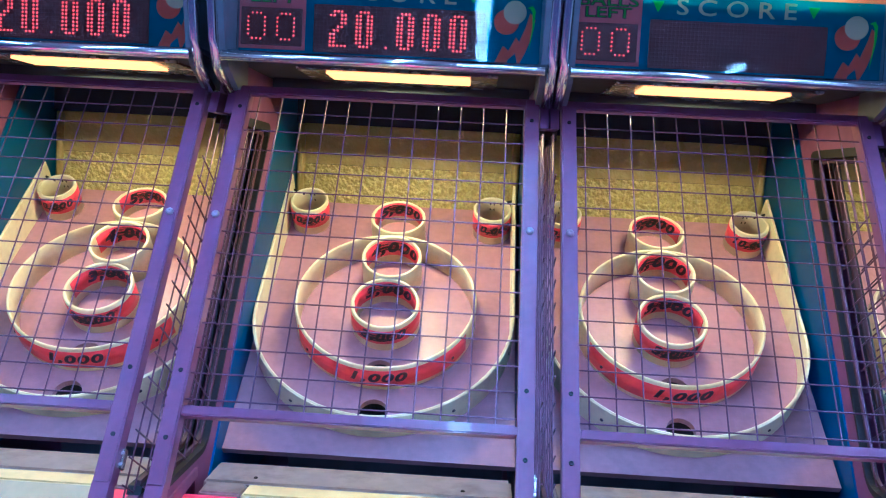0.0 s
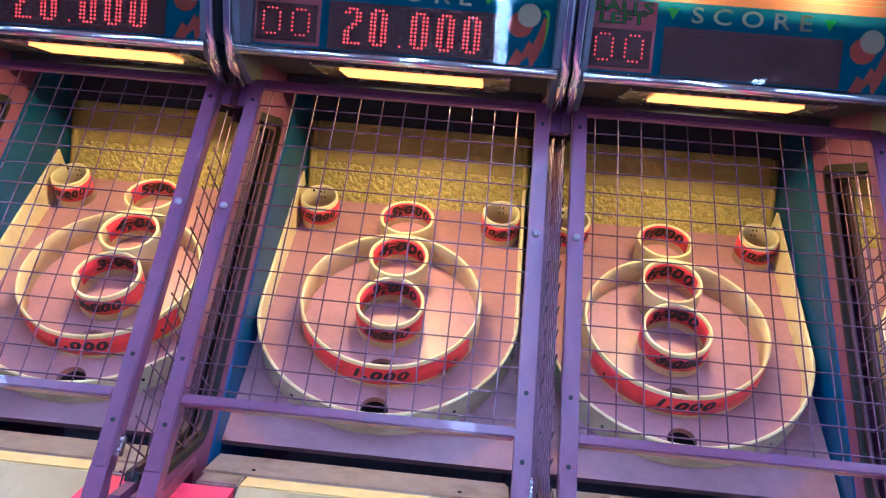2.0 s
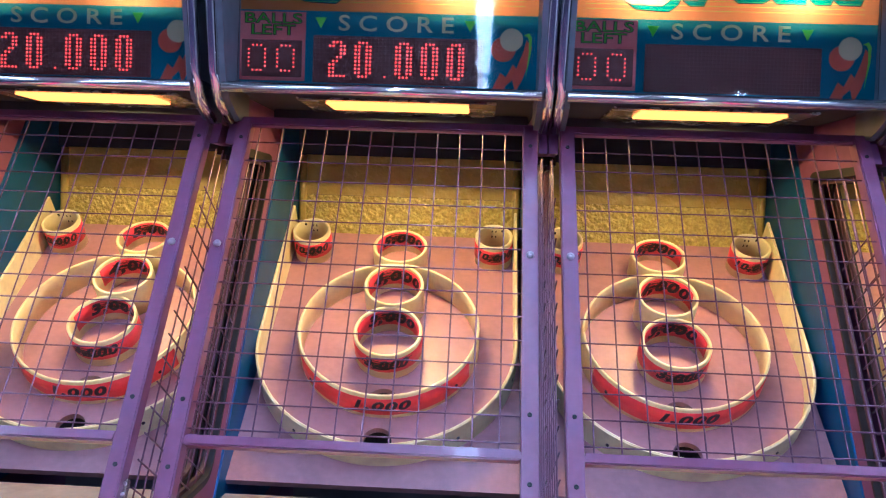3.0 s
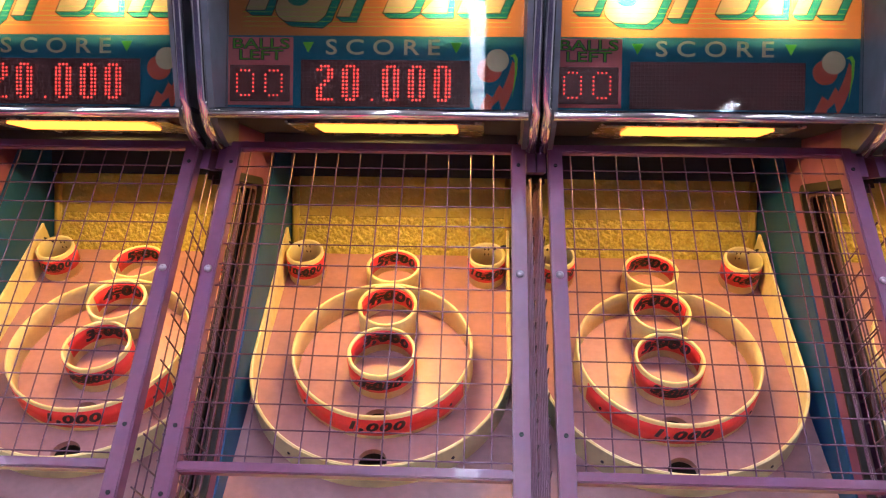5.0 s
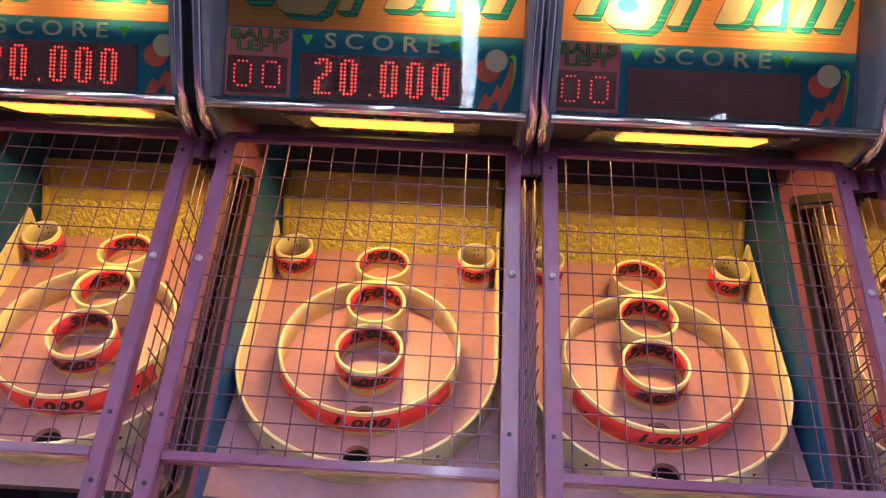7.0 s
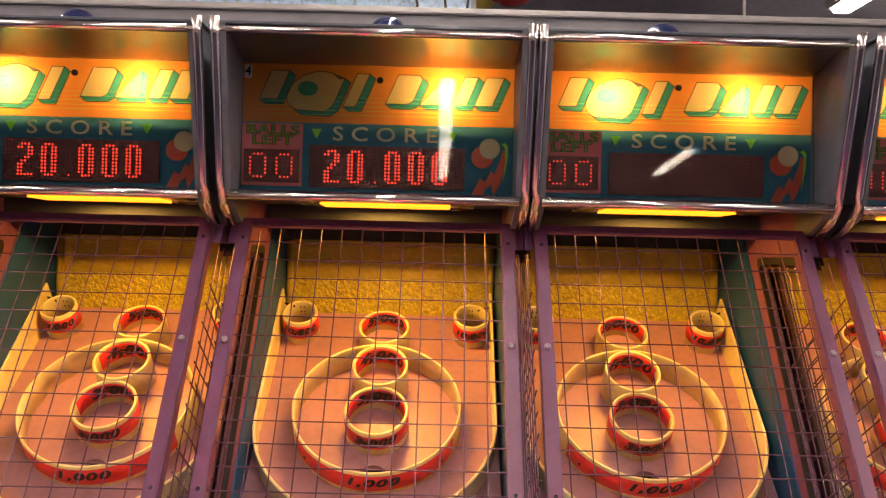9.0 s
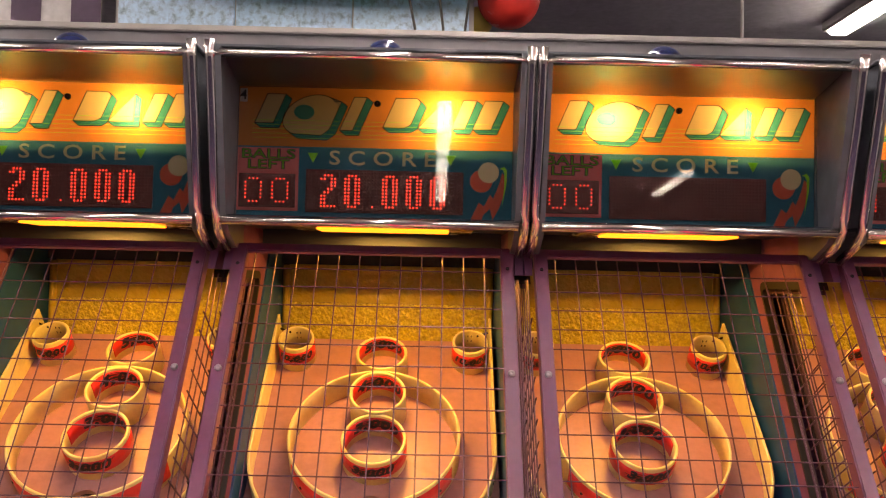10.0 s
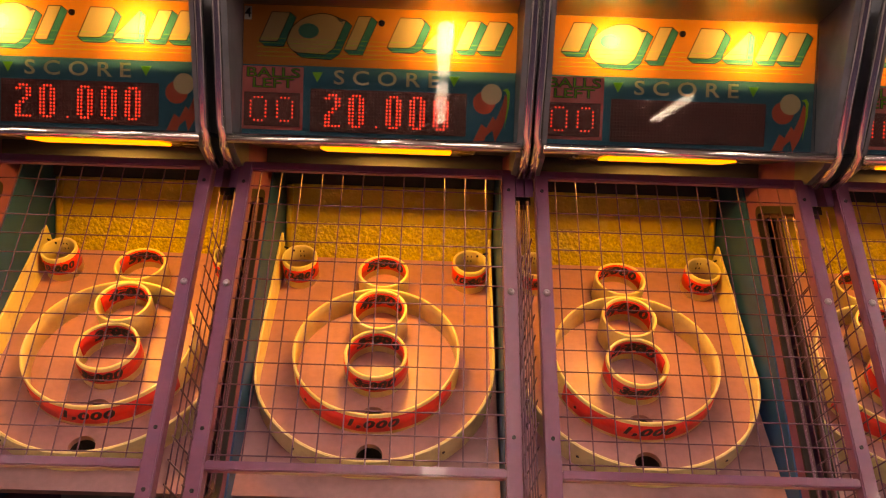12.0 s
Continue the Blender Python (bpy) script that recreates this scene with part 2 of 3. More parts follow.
def lathe(profile, n=48, a0=0.0, a1=2 * math.pi, bm=None):
    """Profile of (radius, height), closed, turned round z from a0 to a1."""
    bm = bm or bmesh.new()
    full = abs(a1 - a0 - 2 * math.pi) < 1e-6
    rings = []
    for i in range(n if full else n + 1):
        a = a0 + (a1 - a0) * i / n
        rings.append([bm.verts.new((r * math.cos(a), r * math.sin(a), h)) for r, h in profile])
    m = len(profile)
    for i in range(len(rings) if full else len(rings) - 1):
        p, q = rings[i], rings[(i + 1) % len(rings)]
        for j in range(m):
            bm.faces.new((p[j], q[j], q[(j + 1) % m], p[(j + 1) % m]))
    if not full:
        bm.faces.new(rings[0])
        bm.faces.new(rings[-1])
    return bm


def lettering(text, size, stretch=1.0, depth=0.0008, shear=0.0, bold=0.012, cuts=0):
    """Text as a mesh in the xy plane, centred; bold: how far its edges swell."""
    cu = bpy.data.curves.new("lettering", "FONT")
    cu.body, cu.size, cu.align_x, cu.align_y = text, size, "CENTER", "CENTER"
    cu.extrude, cu.resolution_u, cu.shear, cu.offset = depth, 3, shear, size * bold
    ob = bpy.data.objects.new("lettering", cu)
    scene.collection.objects.link(ob)
    dg = bpy.context.evaluated_depsgraph_get()
    me = bpy.data.meshes.new_from_object(ob.evaluated_get(dg))
    bm = bmesh.new()
    bm.from_mesh(me)
    bpy.data.objects.remove(ob)
    bpy.data.curves.remove(cu)
    bpy.data.meshes.remove(me)
    for v in bm.verts:
        v.co.x *= stretch
    if cuts:
        bmesh.ops.triangulate(bm, faces=bm.faces[:])
        bmesh.ops.subdivide_edges(bm, edges=[e for e in bm.edges if e.calc_length() > size * 0.2], cuts=cuts)
        bmesh.ops.triangulate(bm, faces=bm.faces[:])
    return bm


def wrapped(bm, radius, middle, height, inside=False):
    """Wrap flat lettering onto a cylinder round z, centred at the angle middle."""
    for v in bm.verts:
        a = middle + (-v.co.x if inside else v.co.x) / radius
        rr = radius + (-v.co.z if inside else v.co.z)
        v.co = (rr * math.cos(a), rr * math.sin(a), height + v.co.y)
    return bm


# ---- plan of one alley machine: x across, y away from the player, z up ----
NEAR_PITCH, FAR_PITCH = 0.7558, 0.7708     # the machines stand in close pairs
LEAN = radians(33.0)
BOARD_POSE = pose(-0.006, 0.378, 0.95, 39.15, 0, 0)        # on it: x across, y up the slope, z out of the board
CAGE_POSE = pose(0, 0, 1.32, 90 - 33.0, 0, 0)          # on it: x across, y up the cage, z towards the player


def cage_y(z):
    return (z - 1.32) * math.tan(LEAN)


# ---- dot letters ----
GLYPHS = {
    "0": ".###.|##.##|##.##|##.##|##.##|##.##|##.##|##.##|##.##|.###.",
    "1": "..##.|.###.|..##.|..##.|..##.|..##.|..##.|..##.|.####|.####",
    "2": ".###.|##.##|...##|...##|..##.|.##..|##...|##...|##...|#####",
    "8": ".###.|##.##|##.##|##.##|.###.|##.##|##.##|##.##|##.##|.###.",
    ".": "..|..|..|..|..|..|..|..|..|.#",
    "S": ".#####.|##...##|##.....|##.....|.#####.|.....##|.....##|.....##|##...##|.#####.",
    "C": ".#####.|##...##|##.....|##.....|##.....|##.....|##.....|##.....|##...##|.#####.",
    "O": ".#####.|##...##|##...##|##...##|##...##|##...##|##...##|##...##|##...##|.#####.",
    "R": "######.|##...##|##...##|##...##|######.|##.##..|##..##.|##..##.|##...##|##...##",
    "E": "#######|##.....|##.....|##.....|#####..|##.....|##.....|##.....|##.....|#######",
    "I": "######|..##..|..##..|..##..|..##..|..##..|..##..|..##..|..##..|######",
    "N": "##...##|###..##|###..##|####.##|##.#.##|##.####|##..###|##..###|##...##|##...##",
}
SMALL = {"0": ".###.|#...#|#...#|#...#|#...#|#...#|.###."}


def dots(cells, step, r):
    """Small raised round dots at (column, row) cells."""
    verts, faces = [], []
    for cx, cy in cells:
        i = len(verts)
        for k in range(8):
            a = math.pi * k / 4
            verts.append((cx * step + r * math.cos(a), -0.0006, -cy * step + r * math.sin(a)))
        verts.append((cx * step, -0.0022, -cy * step))
        faces += [(i + k, i + (k + 1) % 8, i + 8) for k in range(8)]
    bm = bmesh.new()
    vs = [bm.verts.new(v) for v in verts]
    for f in faces:
        bm.faces.new([vs[k] for k in f])
    return bm


def spelled(text, table, gap):
    cells, col = set(), 0
    for ch in text:
        rows = table[ch].split("|")
        for r, row in enumerate(rows):
            for c, x in enumerate(row):
                if x == "#":
                    cells.add((col + c, r))
        col += len(rows[0]) + gap
    return cells, col - gap


# ---- the machine, part by part ----
def wall_ring(r, h, thick, rise=0.0, n=64):
    """A short tube; rise: how much its front rim stands over its back rim."""
    profile = [(r - thick, 0), (r, 0), (r, h - 0.003), (r - 0.0012, h - 0.0008), (r - thick / 2, h), (r - thick + 0.0012, h - 0.0008), (r - thick, h - 0.003)]
    bm = lathe(profile, n)
    for v in bm.verts:
        if v.co.z > 0.01:
            v.co.z -= rise * v.co.y / (2 * r)
    return bm


def figures(ring, words, size, stretch, radius, middle, height, inside):
    """Printed figures round a ring, each a piece of its own."""
    widths = [size * stretch * (0.30 if ch == "," else 0.575) for ch in words]
    x = -sum(widths) / 2
    for ch, w in zip(words, widths):
        turn = (x + w / 2) / radius * (-1 if inside else 1)
        part("figure", ("fig", ch, size, radius), lambda: wrapped(lettering(ch, size, stretch, shear=0.25, bold=0.04, cuts=2), radius, middle, height, inside), INK, ring, "dark worn printed figure", pose(0, 0, 0, 0, 0, math.degrees(turn)))
        x += w


def scuffs(ring, radius, middle, lo, hi, spread, key):
    """Dark scratches that balls have worn along a label."""
    rnd = random.Random(int(radius * 10000))

    def make():
        bm = bmesh.new()
        for k in range(24):
            a = middle + rnd.uniform(-spread, spread) * 0.6
            w = rnd.uniform(0.12, 0.42)
            z = lo + (hi - lo) * (0.2 + 0.7 * k / 24) + rnd.uniform(-0.001, 0.001)
            t = rnd.uniform(0.0006, 0.0021)
            lathe([(radius - 0.0006, z), (radius + 0.0001, z), (radius + 0.0001, z + t), (radius - 0.0006, z + t)], 10, a - w, a + w, bm)
        return bm

    tagged(part("scuffing", ("scuff", key), make, SCUFF, ring, "dark ball scuffs"), kind="stuff")


def target_ring(machine, x, v, r, h, words, front_band, back_band, rise=0.0):
    at = BOARD_POSE @ pose(x, v, 0.0)
    key = ("ring", r, h)
    ring = part("target_ring", key, lambda: wall_ring(r, h, 0.0085 if r < 0.2 else 0.0075, rise), CREAM, machine, "cream plastic target ring with a pale worn rim", at, True)
    mid = -math.pi / 2
    if front_band:
        a = front_band
        lo, hi = (h * 0.16, h * 0.86) if r > 0.2 else (h * 0.30, h * 0.84)
        part("label_band", ("band", r, h), lambda: lathe([(r - 0.002, lo), (r + 0.0012, lo), (r + 0.0012, hi), (r - 0.002, hi)], 48, mid - a, mid + a), RED, ring, "red vinyl label band", smooth=True)
        if words:
            size = (hi - lo) * (0.72 if r > 0.2 else 0.88 if r > 0.08 else 0.66)
            figures(ring, words, size, 1.35 if r > 0.2 else 1.15, r + 0.0018, mid, (lo + hi) / 2 + 0.003, False)
            if r < 0.2:
                scuffs(ring, r + 0.0026, mid, lo, hi, 0.75, ("out", r))
    if back_band:
        a = back_band
        ri = r - 0.0085
        lo, hi = h * 0.30, h * 0.90
        part("inner_label", ("iband", r, h), lambda: lathe([(ri + 0.002, lo), (ri - 0.0012, lo), (ri - 0.0012, hi), (ri + 0.002, hi)], 48, -mid - a, -mid + a), RED, ring, "red vinyl label inside the ring", smooth=True)
        if words:
            figures(ring, words, (hi - lo) * 0.9, 1.15, ri - 0.0018, -mid, (lo + hi) / 2, True)
            scuffs(ring, ri - 0.0026, -mid, lo + 0.2 * (hi - lo), hi, 0.8, ("in", r))
    return ring


HOLES = [(0, -0.168, 0.036), (0, -0.047, 0.040), (0, 0.068, 0.034), (0, 0.240, 0.030), (0, 0.420, 0.030), (-0.272, 0.49, 0.026), (0.272, 0.49, 0.026)]


def u_rail():
    """The U-shaped outer rail: straight sides and a round front, with a rounded top edge."""
    r, t, h = 0.343, 0.008, 0.082
    path = [(-r, 0.60)] + [(r * math.cos(a), 0.10 + r * math.sin(a)) for a in [math.pi + math.pi * i / 40 for i in range(41)]] + [(r, 0.60)]
    inner = [(x * (r - t) / r, 0.10 + (y - 0.10) * (r - t) / r if y < 0.10 else y) for x, y in path]
    # the two ends sweep up to a point at the back
    bm = bmesh.new()
    rows = []
    for (x, y), (xi, yi) in zip(path, inner):
        up = h + (0.03 if y > 0.55 else 0.0)
        rows.append([bm.verts.new((x, y, 0)), bm.verts.new((x, y, up - 0.002)), bm.verts.new((x * 0.4 + xi * 0.6, y * 0.4 + yi * 0.6, up)), bm.verts.new((xi, yi, up - 0.002)), bm.verts.new((xi, yi, 0))])
    for a, b in zip(rows, rows[1:]):
        for k in range(5):
            bm.faces.new((a[k], b[k], b[(k + 1) % 5], a[(k + 1) % 5]))
    bm.faces.new(rows[0])
    bm.faces.new(rows[-1])
    return bm


def playfield(m):
    board = part("playfield_board", "board", lambda: plate([(-0.351, -0.300), (0.351, -0.300), (0.351, 0.607), (-0.351, 0.607)], -0.018, 0, [circle(*h) for h in HOLES]), BOARD, m, "lilac laminate playfield board with scuffs", BOARD_POSE)
    for x, y, r in HOLES:
        part("ball_hole", ("hole", r), lambda r=r: lathe([(0.0005, -0.10), (r + 0.004, -0.10), (r + 0.004, -0.004), (r + 0.0005, -0.004), (r + 0.0005, -0.095), (0.0005, -0.095)], 24), HOLE, board, "black ball hole", pose(x, y, -0.002))
    rail = part("outer_rail", "urail", u_rail, CREAM, m, "cream plastic rail round the playfield", BOARD_POSE)
    for a in (-0.62, 0.62, -1.3, 1.3):
        part("screw", "screw", lambda: lathe([(0.0004, 0), (0.0048, 0), (0.004, 0.002), (0.0004, 0.001)], 12), RUBBER, rail, "", pose(0, 0.10, 0, 0, 0, math.degrees(a)) @ pose(0, -0.343, 0.040, 90, 0, 0))
    big = target_ring(m, 0, 0.141, 0.242, 0.086, "1,000", 1.12, 0)
    for a in (-0.88, 0.88, -2.0, 2.0):
        part("screw", "screw", lambda: lathe([(0.0004, 0), (0.0048, 0), (0.004, 0.002), (0.0004, 0.001)], 12), RUBBER, big, "", pose(0, 0, 0, 0, 0, math.degrees(a)) @ pose(0, -0.2435, 0.036, 90, 0, 0))
    target_ring(m, 0, 0.117, 0.091, 0.089, "3,000", 1.9, 1.5)
    target_ring(m, 0, 0.285, 0.083, 0.097, "4,000", 0, 1.4)
    target_ring(m, 0, 0.462, 0.080, 0.085, "5,000", 0, 1.4, 0.012)
    for x in (-0.272, 0.276):
        cup = target_ring(m, x, 0.511, 0.056, 0.092, "10,000", 2.6, 0)
        for i in range(4):
            a = math.pi / 2 + (0.16 if i % 2 else -0.16)
            # thin black discs paint the shade of vent holes onto the wall
            part("vent_hole_disc", "vent", lambda: lathe([(0.0003, 0), (0.0045, 0), (0.0045, 0.001), (0.0003, 0.001)], 12), HOLE, cup, "", Matrix.Translation((0.0485 * math.cos(a), 0.0485 * math.sin(a), 0.05 + 0.02 * (i // 2))) @ pose(0, 0, 0, 90, 0, 0))
        part("bracket", "bracket", lambda: box(-0.02, 0.02, -0.002, 0.002, -0.004, 0.004, 0.001), RUBBER, cup, "small dark metal bracket", pose(-0.040 if x < 0 else 0.040, 0.046, 0.080, 0, 0, -25 if x < 0 else 25))
    part("lower_back_panel", "gold", lambda: box(-0.332, 0.332, 0.852, 0.87, 1.30, 1.452, 0.003), GOLD, m, "crumpled gold pile fabric panel")
    part("upper_back_panel", "gold2", lambda: box(-0.332, 0.332, 0.856, 0.87, 1.453, 1.578, 0.003), GOLD_SHEET, m, "smooth gold vinyl panel")
    for s in (-1, 1):
        part("back_corner_trim", "gtrim", lambda: swept([(0, 0, 1.33), (0, 0, 1.575)], 0.012, 10), GOLD_SHEET, m, "", pose(s * 0.336, 0.853, 0), True)
    part("recess_back", "recess", lambda: box(-0.352, 0.352, 0.872, 0.885, 1.2, 1.672), NAVY_MATTE, m, "dark blue recess wall")


def side_panel(m, s):
    c = lambda off, z: (cage_y(z) + off, z)
    rear = rounded([c(0.0, 0.79), c(0.385, 0.79), c(0.385, 1.552), c(0.0, 1.552)], 0.05)[7:21]
    outline = [c(0.03, 0.757), c(0.03, 0.79)] + rear + [c(0.012, 1.552), c(0.012, 1.60), (0.24, 1.60), (0.24, 1.673), (0.93, 1.673), (0.93, 0.0), (-0.03, 0.0), (-0.03, 0.757)]
    side = part("side_panel", "side", lambda: prism(outline, -0.010, 0.010), PINK_SIDE, m, "pink painted cabinet side with a meshed window", pose(s * 0.366, 0, 0))
    teal = [c(0.447, 0.60), c(0.447, 1.672), (0.872, 1.672), (0.872, 0.60)]
    part("inner_lining", ("teal", s), lambda: prism(teal, -0.003, 0.003), TEAL, side, "teal laminate inner lining", pose(-s * 0.0125, 0, 0))
    def hoop(a, b, z0, z1, z2, z3):
        o = rounded([c(0.0, z0), c(b, z0), c(b, z3), c(0.0, z3)], 0.048)[7:21]
        k = rounded([c(0.0, z1), c(a, z1), c(a, z2), c(0.0, z2)], 0.035)[7:21]
        return [c(0.10, z0)] + o + [c(0.10, z3), c(0.10, z2)] + k[::-1] + [c(0.10, z1)]
    part("edge_moulding", "winedge", lambda: prism(hoop(0.374, 0.384, 0.791, 0.806, 1.530, 1.551), -0.0145, 0.0130), RUBBER, side, "black rubber edge moulding")
    part("window_frame", "winframe", lambda: prism(hoop(0.364, 0.3735, 0.8063, 0.815, 1.518, 1.5297), -0.004, 0.004), MAROON, side, "dark maroon metal mesh frame", pose(s * 0.004, 0, 0))
    part("kick_plate", "kick", lambda: prism([(-0.372, 0.722), (-0.031, 0.756), (-0.031, 0.776), (-0.346, 0.762)], -0.003, 0.003), PURPLE, side, "purple steel kick plate", pose(-s * 0.0135, 0, 0))
    # mesh: wires along and across the cage's lean
    d = Vector((math.sin(LEAN), math.cos(LEAN)))
    for i in range(0, 7):
        off = 0.045 + 0.0525 * i
        part("side_wire", ("swire_a"), lambda: swept([(0, *c(0.05, 0.80)), (0, *c(0.05, 1.54))], 0.0019, 6), WIRE, side, "", pose(0, off - 0.05, 0))
    step = 0.0525
    for i in range(18):
        # a wire square to the lean, cut where it leaves the window
        base = Vector(c(0.015, 0.70)) + d * (i * step)
        e = Vector((math.cos(LEAN), -math.sin(LEAN)))
        lo, hi = 0.0, 0.272
        if base.y - math.sin(LEAN) * 0.268 < 0.80:
            hi = (base.y - 0.80) / math.sin(LEAN)
        if base.y > 1.54:
            lo = (base.y - 1.54) / math.sin(LEAN)
        if hi - lo < 0.02 or lo > 0.265:
            continue
        p, q = base + e * lo, base + e * hi
        part("side_wire", ("swire_b", i), lambda: swept([(0.0028, p.x, p.y), (0.0028, q.x, q.y)], 0.0019, 6), WIRE, side)


def cage(m):
    frame_ob = part("cage_frame", "toprail", lambda: box(-0.353, 0.353, 0.332, 0.356, -0.012, 0.004, 0.003), PURPLE, m, "purple painted steel cage frame", CAGE_POSE)
    part("lower_rail", "lowrail", lambda: box(-0.319, 0.319, -0.440, -0.419, -0.022, 0.004, 0.003), PURPLE, frame_ob, "")
    for s in (-1, 1):
        post = part("post", "post", lambda: box(-0.0165, 0.0165, -0.575, 0.350, -0.030, 0.008, 0.003), PURPLE, frame_ob, "", pose(s * 0.3355, 0, 0))
        part("foot", "foot", lambda: prism([(-0.3195, 0.8415), (-0.2880, 0.8590), (-0.306, 0.79), (-0.350, 0.716), (-0.402, 0.713), (-0.368, 0.765)], -0.0165, 0.0165), PURPLE, post, "", CAGE_POSE.inverted())
        for y, key in ((0.0, "round"), (-0.352, "small"), (-0.485, "small"), (0.29, "small")):
            if key == "round":
                part("bolt", "bolt", lambda: lathe([(0.0004, 0), (0.0085, 0), (0.0085, 0.003), (0.006, 0.0065), (0.0004, 0.0075)], 16), BOLT, post, "pale round bolt head", pose(0, 0, 0.008), True)
            else:
                part("screw", "screw", lambda: lathe([(0.0004, 0), (0.0048, 0), (0.004, 0.002), (0.0004, 0.001)], 12), RUBBER, post, "", pose(0, y, 0.008))
    latch = part("latch", "latch", lambda: box(0.3525, 0.3585, -0.545, -0.505, -0.030, -0.012, 0.002), STEEL, frame_ob, "small steel latch")
    for y in (-0.535, -0.515):
        part("rivet", "rivet", lambda: lathe([(0.0004, 0), (0.004, 0), (0.003, 0.003), (0.0004, 0.003)], 10), BOLT, latch, "", pose(0.3555, y, -0.012))
    for i in range(-6, 7):
        x = 0.0165 + i * 0.0525
        if abs(x) < 0.318:
            part("wire", "vwire", lambda: swept([(0, -0.425, 0), (0, 0.345, 0)], 0.0017, 6), WIRE, frame_ob, "", pose(x, 0, -0.010))
    for i in range(14):
        y = 0.287 - i * 0.0532
        if y > -0.415:
            part("wire", "hwire", lambda: swept([(-0.33, 0, 0), (0.33, 0, 0)], 0.0017, 6), WIRE, frame_ob, "", pose(0, y, -0.0068))


ART_AT = Matrix.Translation((-0.008, 0.0215, 0.0155))      # the printed sheets, within the sign


def printed(name, key, make, mat, parent, label="", at=None, smooth=False):
    """A printed or lit piece of the sign's art."""
    return part(name, key, make, mat, parent, label, ART_AT @ at if at is not None else ART_AT, smooth)


def quad_text(m, words, size, x, z, y, mat, stretch=1.0, shear=0.0, label="", bold=0.012):
    return printed("lettering", ("txt", words, size, bold), lambda: lettering(words, size, stretch, 0.0004, shear, bold), mat, m, label, pose(x, y, z, 90, 0, 0))


def film(points, y, holes=()):
    """Thin printed film with outline (x, z), with holes."""
    bm = bmesh.new()
    edges = []
    for pts in (points, *holes):
        vs = [bm.verts.new((a, y, b)) for a, b in pts]
        edges += [bm.edges.new((vs[i], vs[(i + 1) % len(vs)])) for i in range(len(vs))]
    bmesh.ops.triangle_fill(bm, use_beauty=True, use_dissolve=False, edges=edges)
    return bm


def flat(points, y0, y1):
    """Flat print piece with outline (x, z)."""
    return plate(points, y0, y1, (), lambda a, b, c: (a, c, b))


def sign(m, words, count, tag, dome_x):
    # cabinet behind the art
    body = part("sign_box", "signbox", lambda: box(-0.372, 0.372, 0.230, 0.93, 1.684, 2.045, 0.006), NAVY, m, "dark blue sign cabinet")
    part("underside", "under", lambda: box(-0.372, 0.372, 0.06, 0.93, 1.674, 1.682), NAVY_MATTE, body, "dark underside panel")
    for s in (-1, 1):
        side = [(-0.052, 2.056), (0.045, 1.680), (0.075, 1.645), (0.16, 1.606), (0.235, 1.606), (0.235, 2.056)]
        part("hood_side", "hoodside", lambda: prism(side, -0.010, 0.010), NAVY, body, "dark blue hood side", pose(s * 0.352, 0, 0))
        tube = [(0, -0.060, 2.068), (0, -0.050, 2.03), (0, -0.012, 1.88), (0, 0.036, 1.698), (0, 0.045, 1.676), (0, 0.062, 1.651), (0, 0.09, 1.632), (0, 0.155, 1.604)]
        part("chrome_tube", "sidetube", lambda: swept(tube, 0.0112, 12), CHROME, body, "bent chrome side tube", pose(s * 0.3650, 0, 0), True)
    part("chrome_tube", "toptube", lambda: swept([(-0.353, -0.041, 2.043), (0.353, -0.041, 2.043)], 0.010, 12), CHROME, body, "chrome top tube", None, True)
    part("chrome_tube", "bottube", lambda: swept([(-0.350, 0.046, 1.667), (0.350, 0.046, 1.667)], 0.0115, 12), CHROME, body, "chrome bottom tube", None, True)
    part("hood_top", "hoodtop", lambda: box(-0.372, 0.372, -0.040, 0.229, 2.0565, 2.064, 0.002), NAVY, body, "dark hood top")
    part("hood_lining", "lining", lambda: prism([(0.146, 2.009), (0.146, 2.015), (-0.030, 2.052), (-0.030, 2.045)], -0.341, 0.341), HOOD_METAL, body, "brushed metal hood lining")
    part("light_box_top", "lbtop", lambda: box(-0.342, 0.342, 0.150, 0.229, 2.0115, 2.018), BOX_LINING, body, "")
    part("dome", "dome", lambda: lathe([(0.0004, 0.0)] + [(0.05 * math.cos(a), 0.012 + 0.05 * math.sin(a)) for a in [math.pi / 2 * i / 8 for i in range(8)]] + [(0.0004, 0.062)], 32), DOME, body, "dark blue beacon dome", pose(dome_x, 0.12, 2.064), True)
    pane = part("pane", "pane", lambda: prism([(0.138, 2.008), (0.1355, 2.008), (0.1228, 1.676), (0.1253, 1.676)], -0.341, 0.341), PANE, body, "clear acrylic front pane")
    pane.visible_shadow = False
    # printed art
    y = 0.125
    printed("art_lower", "artlow", lambda: film([(-0.343, 1.662), (0.357, 1.662), (0.357, 1.8448), (-0.343, 1.8448)], y), ART_TEAL, body, "teal backlit art panel")
    printed("light_box_back", "lbback", lambda: box(-0.342, 0.342, 0.198, 0.204, 1.668, 1.992), BOX_LINING, body, "")
    # hidden shelf added to keep the bulbs' light off the lower art
    printed("bulb_block_shelf", "lbshelf", lambda: box(-0.342, 0.342, 0.136, 0.197, 1.842, 1.847), BOX_LINING, body, "")
    f1, f2 = y - 0.0012, y - 0.0002

    # slanted cream shapes with aqua shadow sides stand for the title; the orange sheet is cut out round them
    slant = lambda pts: [(x + (z - 1.90) * 0.42, z) for x, z in pts]
